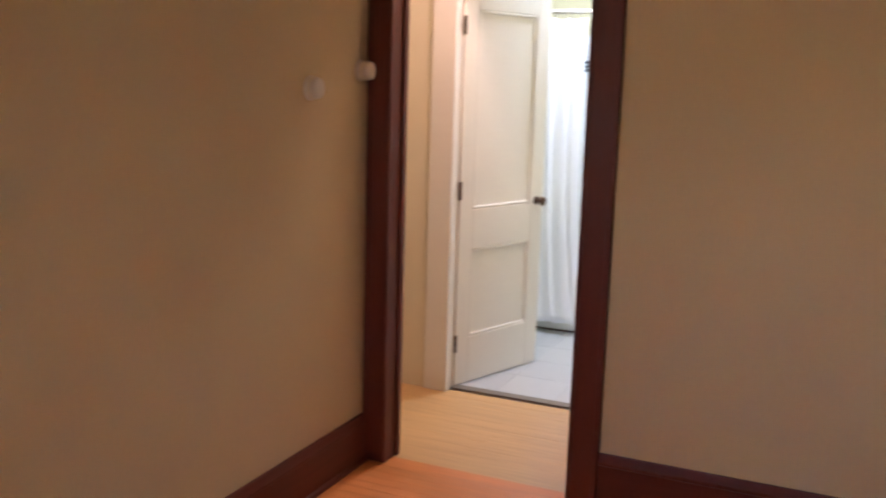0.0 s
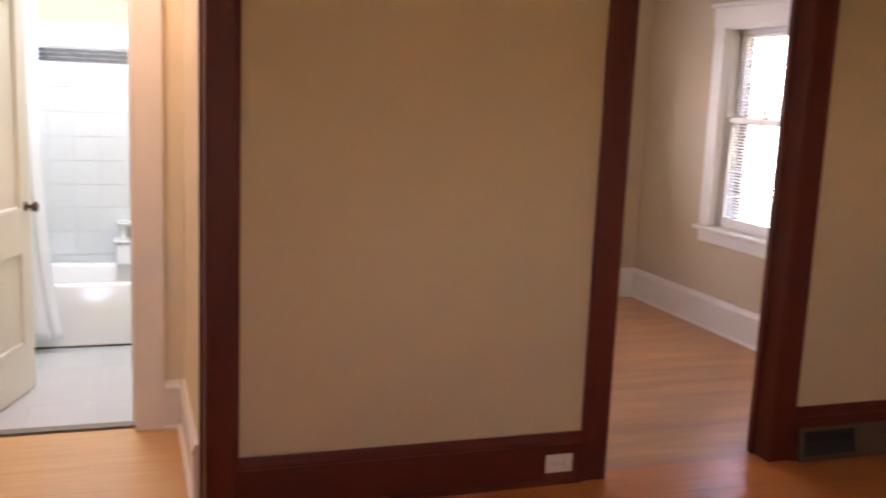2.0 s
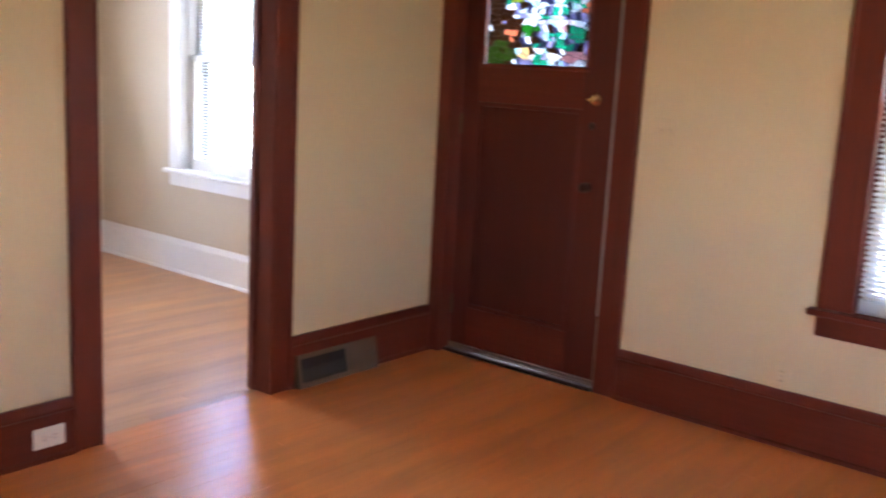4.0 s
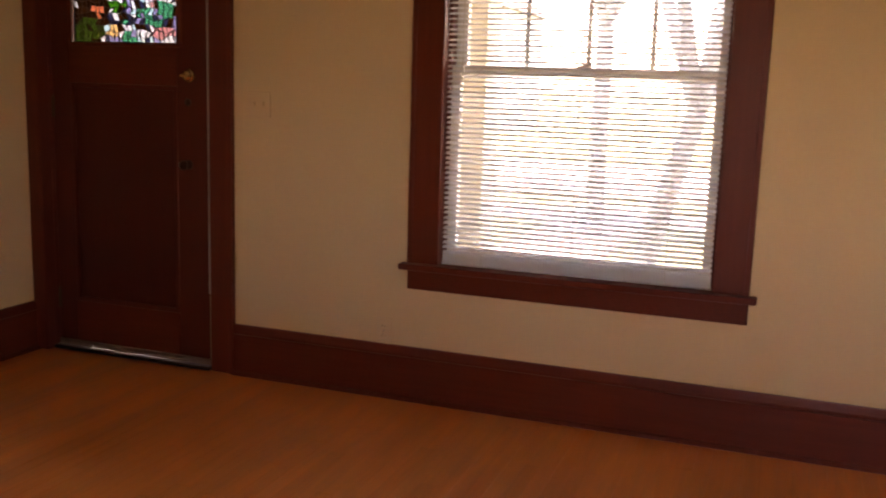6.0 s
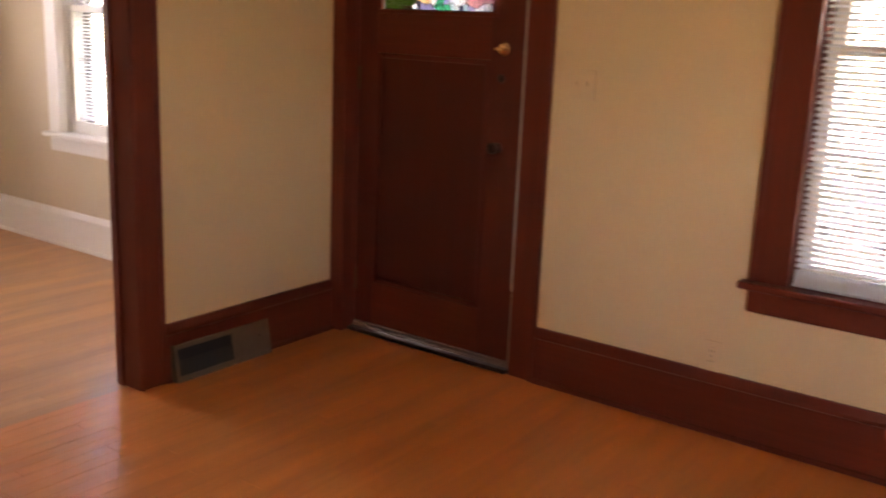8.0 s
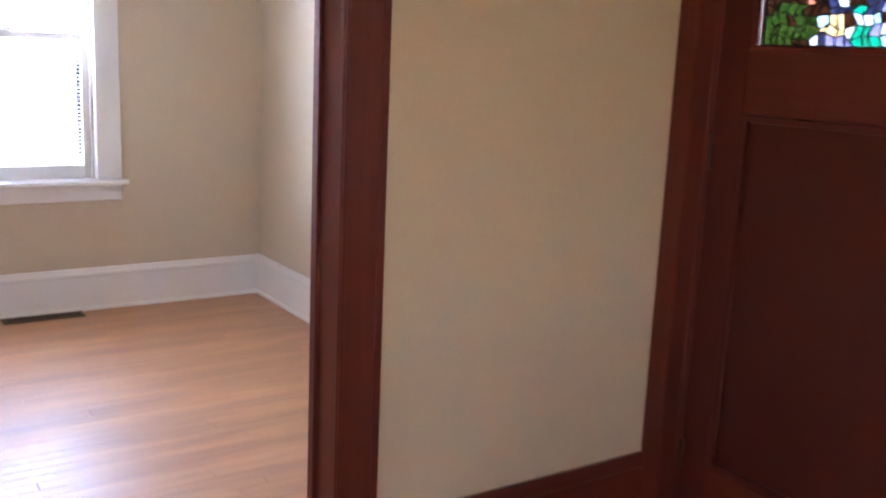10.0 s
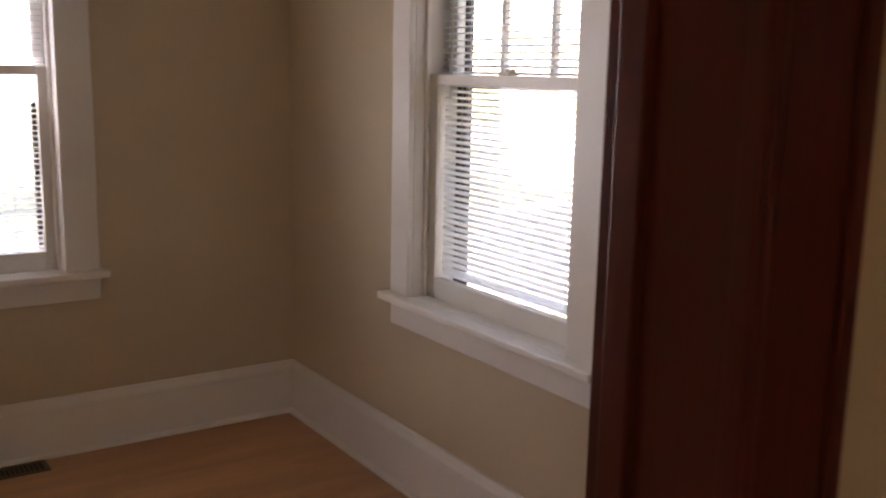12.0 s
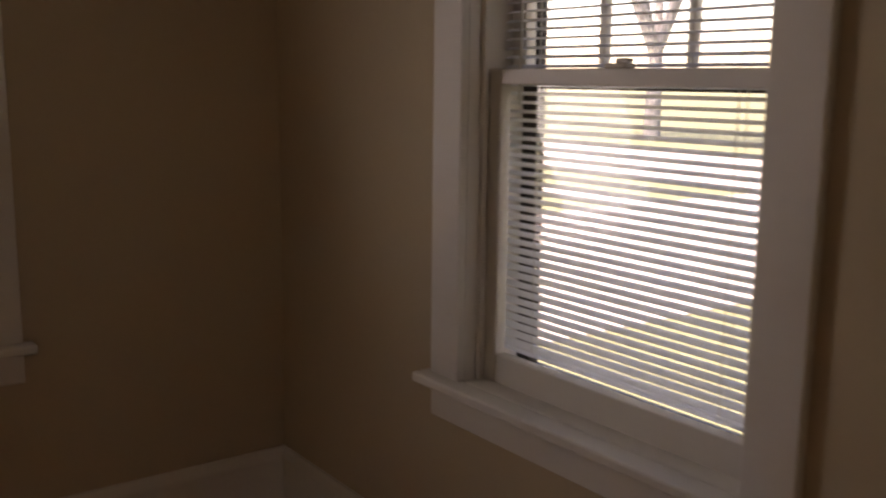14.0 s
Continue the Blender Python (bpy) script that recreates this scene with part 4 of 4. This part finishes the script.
def shower_curtain():
    rod = thing("curtain_rod", "white metal shower curtain rod", "curtain rod")
    bm = turned([(0.0125, 0), (0.0125, BATH_X1 - 0.14 - BATH_X0)], 16)
    part("tube", bm, WHITE_TRIM, rod, smooth=True, at=pose(BATH_X0, TUB_Y0 - 0.01, 1.97, 0, 90, 0))
    for x, s in ((BATH_X0, 1), (BATH_X1 - 0.14, -1)):
        part("flange", turned([(0.001, 0), (0.03, 0), (0.028, 0.008), (0.016, 0.014), (0.001, 0.014)], 20), WHITE_TRIM, rod, smooth=True, at=pose(x, TUB_Y0 - 0.01, 1.97, 0, 90 * s, 0))
    t = thing("shower_curtain", "pale white cloth shower curtain drawn to one side", "shower curtain")
    bm = bmesh.new()
    n, rows = 120, 40
    grid = []
    for j in range(rows + 1):
        v = j / rows
        row = []
        for i in range(n + 1):
            u = i / n
            spread = 0.55 + 0.11 * (1 - v) ** 3
            x = -1.5 + spread * u + 0.012 * math.sin(u * 31 + 2 * v)
            y = TUB_Y0 - 0.035 - 0.012 * (1 - v) + (0.007 - 0.002 * v) * math.sin(u * 7 * 2 * math.pi + 0.9 * math.sin(3 * v)) - 0.05 * (1 - v) ** 2
            row.append(bm.verts.new((x, y, 0.085 + (1.925 - 0.085) * v + 0.006 * math.sin(u * 40))))
        grid.append(row)
    for lo, hi in zip(grid, grid[1:]):
        for i in range(n):
            bm.faces.new((lo[i], lo[i + 1], hi[i + 1], hi[i]))
    cloth = part("cloth", bm, CLOTH, t, smooth=True)
    solid = cloth.modifiers.new("thickness", "SOLIDIFY")
    solid.thickness = 0.0015
    for k in range(11):
        ring = turned([(0.017, -0.0015), (0.02, -0.0015), (0.02, 0.0015), (0.017, 0.0015)], 16)
        part("ring", ring, GALV, t, "", True, pose(-1.48 + 0.05 * k, TUB_Y0 - 0.01, 1.955, 0, 90, 12))


shower_curtain()

# ceiling rims for the unseen lamps added in hall and bathroom, above the openings
for nm, x, y, r in (("bathroom", -0.7, 2.0, 0.3), ("hall", -0.8, 0.55, 0.19)):
    lamp = thing("added_lamp_rim", "round metal rim of an added ceiling lamp, out of view", "lamp", "ceiling lamps")
    part("rim", turned([(r, TOP - 0.03), (r + 0.02, TOP - 0.03), (r + 0.02, TOP - 0.001), (r, TOP - 0.001)], 32), GALV, lamp, smooth=True, at=pose(x, y, 0))

# ---- outdoors ----
structure("ground", boxes((-400, 400, -400, 400, -0.95, -0.75)), LAWN, "green summer lawn around the house", "ground")
structure("path", boxes((OUT + 1.6, OUT + 13.5, -1.3, 0.1, -0.75, -0.735), (OUT + 11.0, OUT + 12.5, -60, 60, -0.75, -0.73), bevel=0.01), CONCRETE, "pale concrete walk across the lawn", "pavement")
structure("road", boxes((OUT + 15, OUT + 23, -120, 120, -0.749, -0.742)), CONCRETE, "pale worn concrete street", "road")
# unseen reflector slab, throws sunlight up through the west and south openings
structure("bounce_slab", boxes((XW - 5.0, XW - 0.2, -26, 3.0, -0.75, -0.738), (XW - 0.2, OUT, -9.0, YS - 0.25, -0.75, -0.738), bevel=0.004), CONCRETE, "pale concrete slab added out of view to bounce daylight indoors", "pavement")
structure("side_drive", boxes((-12, OUT + 15, 6.2, 12.2, -0.75, -0.736), bevel=0.004), CONCRETE, "pale concrete drive across the side lawn", "pavement")
structure("kerb", boxes((OUT + 14.8, OUT + 15.0, -120, 120, -0.75, -0.64), bevel=0.02), CONCRETE, "pale concrete kerb along the street", "kerb")
structure("porch_floor", boxes((OUT, OUT + 1.7, -4.2, 0.4, -0.75, -0.04), bevel=0.01), CONCRETE, "grey concrete front porch floor", "porch")


def porch_post(y):
    t = thing("porch_post", "white painted square wooden porch post", "post", "porch posts")
    x = OUT + 1.5
    part("shaft", boxes((x - 0.13, x + 0.13, y - 0.13, y + 0.13, 0.16, 2.34), bevel=0.008), CLAPBOARD, t)
    part("base", boxes((x - 0.16, x + 0.16, y - 0.16, y + 0.16, -0.04, 0.16), bevel=0.01), CLAPBOARD, t)
    part("capital", boxes((x - 0.16, x + 0.16, y - 0.16, y + 0.16, 2.34, 2.4), bevel=0.01), CLAPBOARD, t)


porch_post(-1.62)
porch_post(0.2)
porch_post(-4.05)
# roof is out of view, its depth stretched to hold sky off the front window
structure("porch_roof", boxes((OUT, OUT + 2.9, -4.9, 0.45, 2.4, 2.7), bevel=0.01), CLAPBOARD, "white painted porch roof", "roof")


def limb(bm, p, q, r0, r1, steps=8):
    d = (q - p).normalized()
    a = d.orthogonal().normalized()
    b = d.cross(a)
    rings = []
    for s in range(5):
        f = s / 4
        c = p.lerp(q, f) + a * 0.12 * r0 * math.sin(5 * f + r0 * 40)
        r = r0 + (r1 - r0) * f
        rings.append([bm.verts.new(c + (a * math.cos(2 * math.pi * i / steps) + b * math.sin(2 * math.pi * i / steps)) * r) for i in range(steps)])
    for lo, hi in zip(rings, rings[1:]):
        for i in range(steps):
            bm.faces.new((lo[i], lo[(i + 1) % steps], hi[(i + 1) % steps], hi[i]))


def tree(name, x, y, height, r, fork, seed, leaves, label, lean=0.0):
    rng = random.Random(seed)
    t = thing(name, label, "tree", at=pose(x, y, -0.75))
    bm = bmesh.new()
    crotch = Vector((lean * fork * 0.3, lean * fork, fork))
    limb(bm, Vector((0, 0, -0.1)), crotch, r, r * 0.8)
    tips = []
    for k in range(5):
        an = k * 2.4 + rng.uniform(-0.4, 0.4)
        up = crotch + Vector((math.cos(an) * height * 0.14, math.sin(an) * height * 0.16, height * rng.uniform(0.28, 0.4)))
        limb(bm, crotch, up, r * 0.62, r * 0.3)
        for j in range(4):
            bn = an + rng.uniform(-1.3, 1.3)
            end = up + Vector((math.cos(bn) * height * 0.16, math.sin(bn) * height * 0.16, height * rng.uniform(0.0, 0.22)))
            limb(bm, up, end, r * 0.28, r * 0.06, 6)
            tips += [end, up.lerp(end, 0.5)]
    part("trunk", bm, BARK, t, smooth=True)
    verts, faces = [], []
    for _ in range(leaves):
        c = rng.choice(tips) + Vector([rng.gauss(0, height * 0.07) for _ in range(3)])
        s = rng.uniform(0.05, 0.11)
        u = Vector([rng.gauss(0, 1) for _ in range(3)]).normalized() * s
        w = u.orthogonal().normalized() * s * 0.55
        n = len(verts)
        verts += [c - u, c - u * 0.1 + w, c + u, c - u * 0.1 - w]
        faces.append((n, n + 1, n + 2, n + 3))
    me = bpy.data.meshes.new("crown")
    me.from_pydata([tuple(v) for v in verts], [], faces)
    me.materials.append(LEAF)
    crown = new("crown", me)
    crown.parent = t
    return t


tree("tree", 9.3, -1.95, 9, 0.125, 1.9, 3, 9000, "forked shade tree with pale rough bark on the lawn", -0.3)
# slim straight trunk stands in for a likely utility pole
tree("tree", 13.5, -0.75, 11, 0.14, 3.0, 5, 9000, "tall slim leafy tree standing in for a pole")
tree("tree", 22, 9.5, 12, 0.3, 3.0, 8, 12000, "broad green street tree beyond the lawn")
tree("tree", 30, -14, 13, 0.34, 3.2, 9, 12000, "broad green street tree across the street")
tree("tree", 31, 26, 13, 0.34, 3.2, 12, 12000, "broad green street tree across the street")
tree("tree", 3, 15, 11, 0.28, 2.6, 15, 12000, "broad green tree behind the house")


def far_house(x, y, w, d, h, label, m):
    t = thing("house", label, "house", at=m)
    part("wall", boxes((-d / 2, d / 2, -w / 2, w / 2, 0, h)), CLAPBOARD, t)
    part("roof", extrude_profile([(-w / 2 - 0.4, h), (w / 2 + 0.4, h), (0, h + w * 0.36)], "x", -d / 2 - 0.3, d / 2 + 0.3), SHINGLE, t)
    for yy in (-w * 0.3, 0, w * 0.3):
        for z in (0.9, 3.6):
            if z + 1.5 < h:
                win = part("window", boxes((-d / 2 - 0.05, -d / 2 + 0.02, yy - 0.55, yy + 0.55, z, z + 1.5)), WHITE_TRIM, t)
                part("pane", boxes((-d / 2 - 0.055, -d / 2 - 0.045, yy - 0.45, yy + 0.45, z + 0.1, z + 1.4)), STORM, win)
    return t


far_house(0, 0, 9, 9, 5.6, "white clapboard two-storey house across the street", pose(44, -6, -0.75))
far_house(0, 0, 9, 9, 5.6, "pale clapboard two-storey house across the street", pose(45, 14, -0.75))

# ---- floor pieces ----
strip_floor("floor_living", XW, XE, YS, 0.058, 0.057, OAK, "orange-brown varnished oak strip floor", (-0.6, 3.3, -2.9, 0.0), 1)
strip_floor("floor_bedroom", BED_XW, XE, 0.058, BED_Y1, 0.057, OAK_BED, "brown varnished oak strip floor of the bedroom", (0.6, 3.3, 0.05, 3.2), 2)
strip_floor("floor_hall", HALL_XW, HALL_XE, 0.058, 1.0, 0.083, PINE_HALL, "pale golden varnished board floor of the hall", (-1.9, -0.2, 0.05, 1.2), 3)


def tiled(name, base_box, label, category, mat, cells, mesh, piece):
    ob = structure(name, boxes(base_box), FLOOR_GROUT if "floor" in name else GROUT, label, category)
    for m in cells:
        shared(piece, mesh, ob, m)
    return ob


# floor tiles about 30 cm, wall tiles above the tub, a dark mosaic band
bm = boxes((0, 0.302, 0, 0.302, -0.004, 0.0))
bmesh.ops.bevel(bm, geom=[e for e in bm.edges if all(v.co.z > -0.001 for v in e.verts)], offset=0.0015, segments=1, affect="EDGES")
floor_tile = mesh_of("tile", bm, TILE_FLOOR)
tiled("floor_bathroom", (BATH_X0, BATH_X1, 1.0, BATH_Y1, -0.02, 0.005), "pale grey square floor tiles in the bathroom", "floor", TILE_FLOOR,
      [pose(BATH_X0 + 0.305 * i, 1.05 + 0.305 * k, 0.0065) for i in range(6) for k in range(5)], floor_tile, "tile")
bm = boxes((0, 0.148, -0.006, 0, 0, 0.148))
bmesh.ops.bevel(bm, geom=[e for e in bm.edges if all(v.co.y < -0.005 for v in e.verts)], offset=0.0015, segments=1, affect="EDGES")
wall_tile = mesh_of("tile", bm, TILE_WHITE)
cells = [pose(BATH_X0 + 0.15 * i, BATH_Y1 - 0.007, z) for i in range(11) for z in [0.42 + 0.15 * k for k in range(8)] + [1.712]]
surround = tiled("tile_surround", (BATH_X0, BATH_X1, BATH_Y1 - 0.007, BATH_Y1, 0.1, 1.862), "white square wall tiles with a dark mosaic band", "wall tiles", TILE_WHITE, cells, wall_tile, "tile")
bm = boxes((0, 0.023, -0.006, 0, 0, 0.023))
small = mesh_of("mosaic_tile", bm, TILE_BAND)
for i in range(60):
    for k in range(3):
        shared("mosaic_tile", small, surround, pose(-1.46 + 0.0265 * i, BATH_Y1 - 0.007, 1.625 + 0.027 * k))
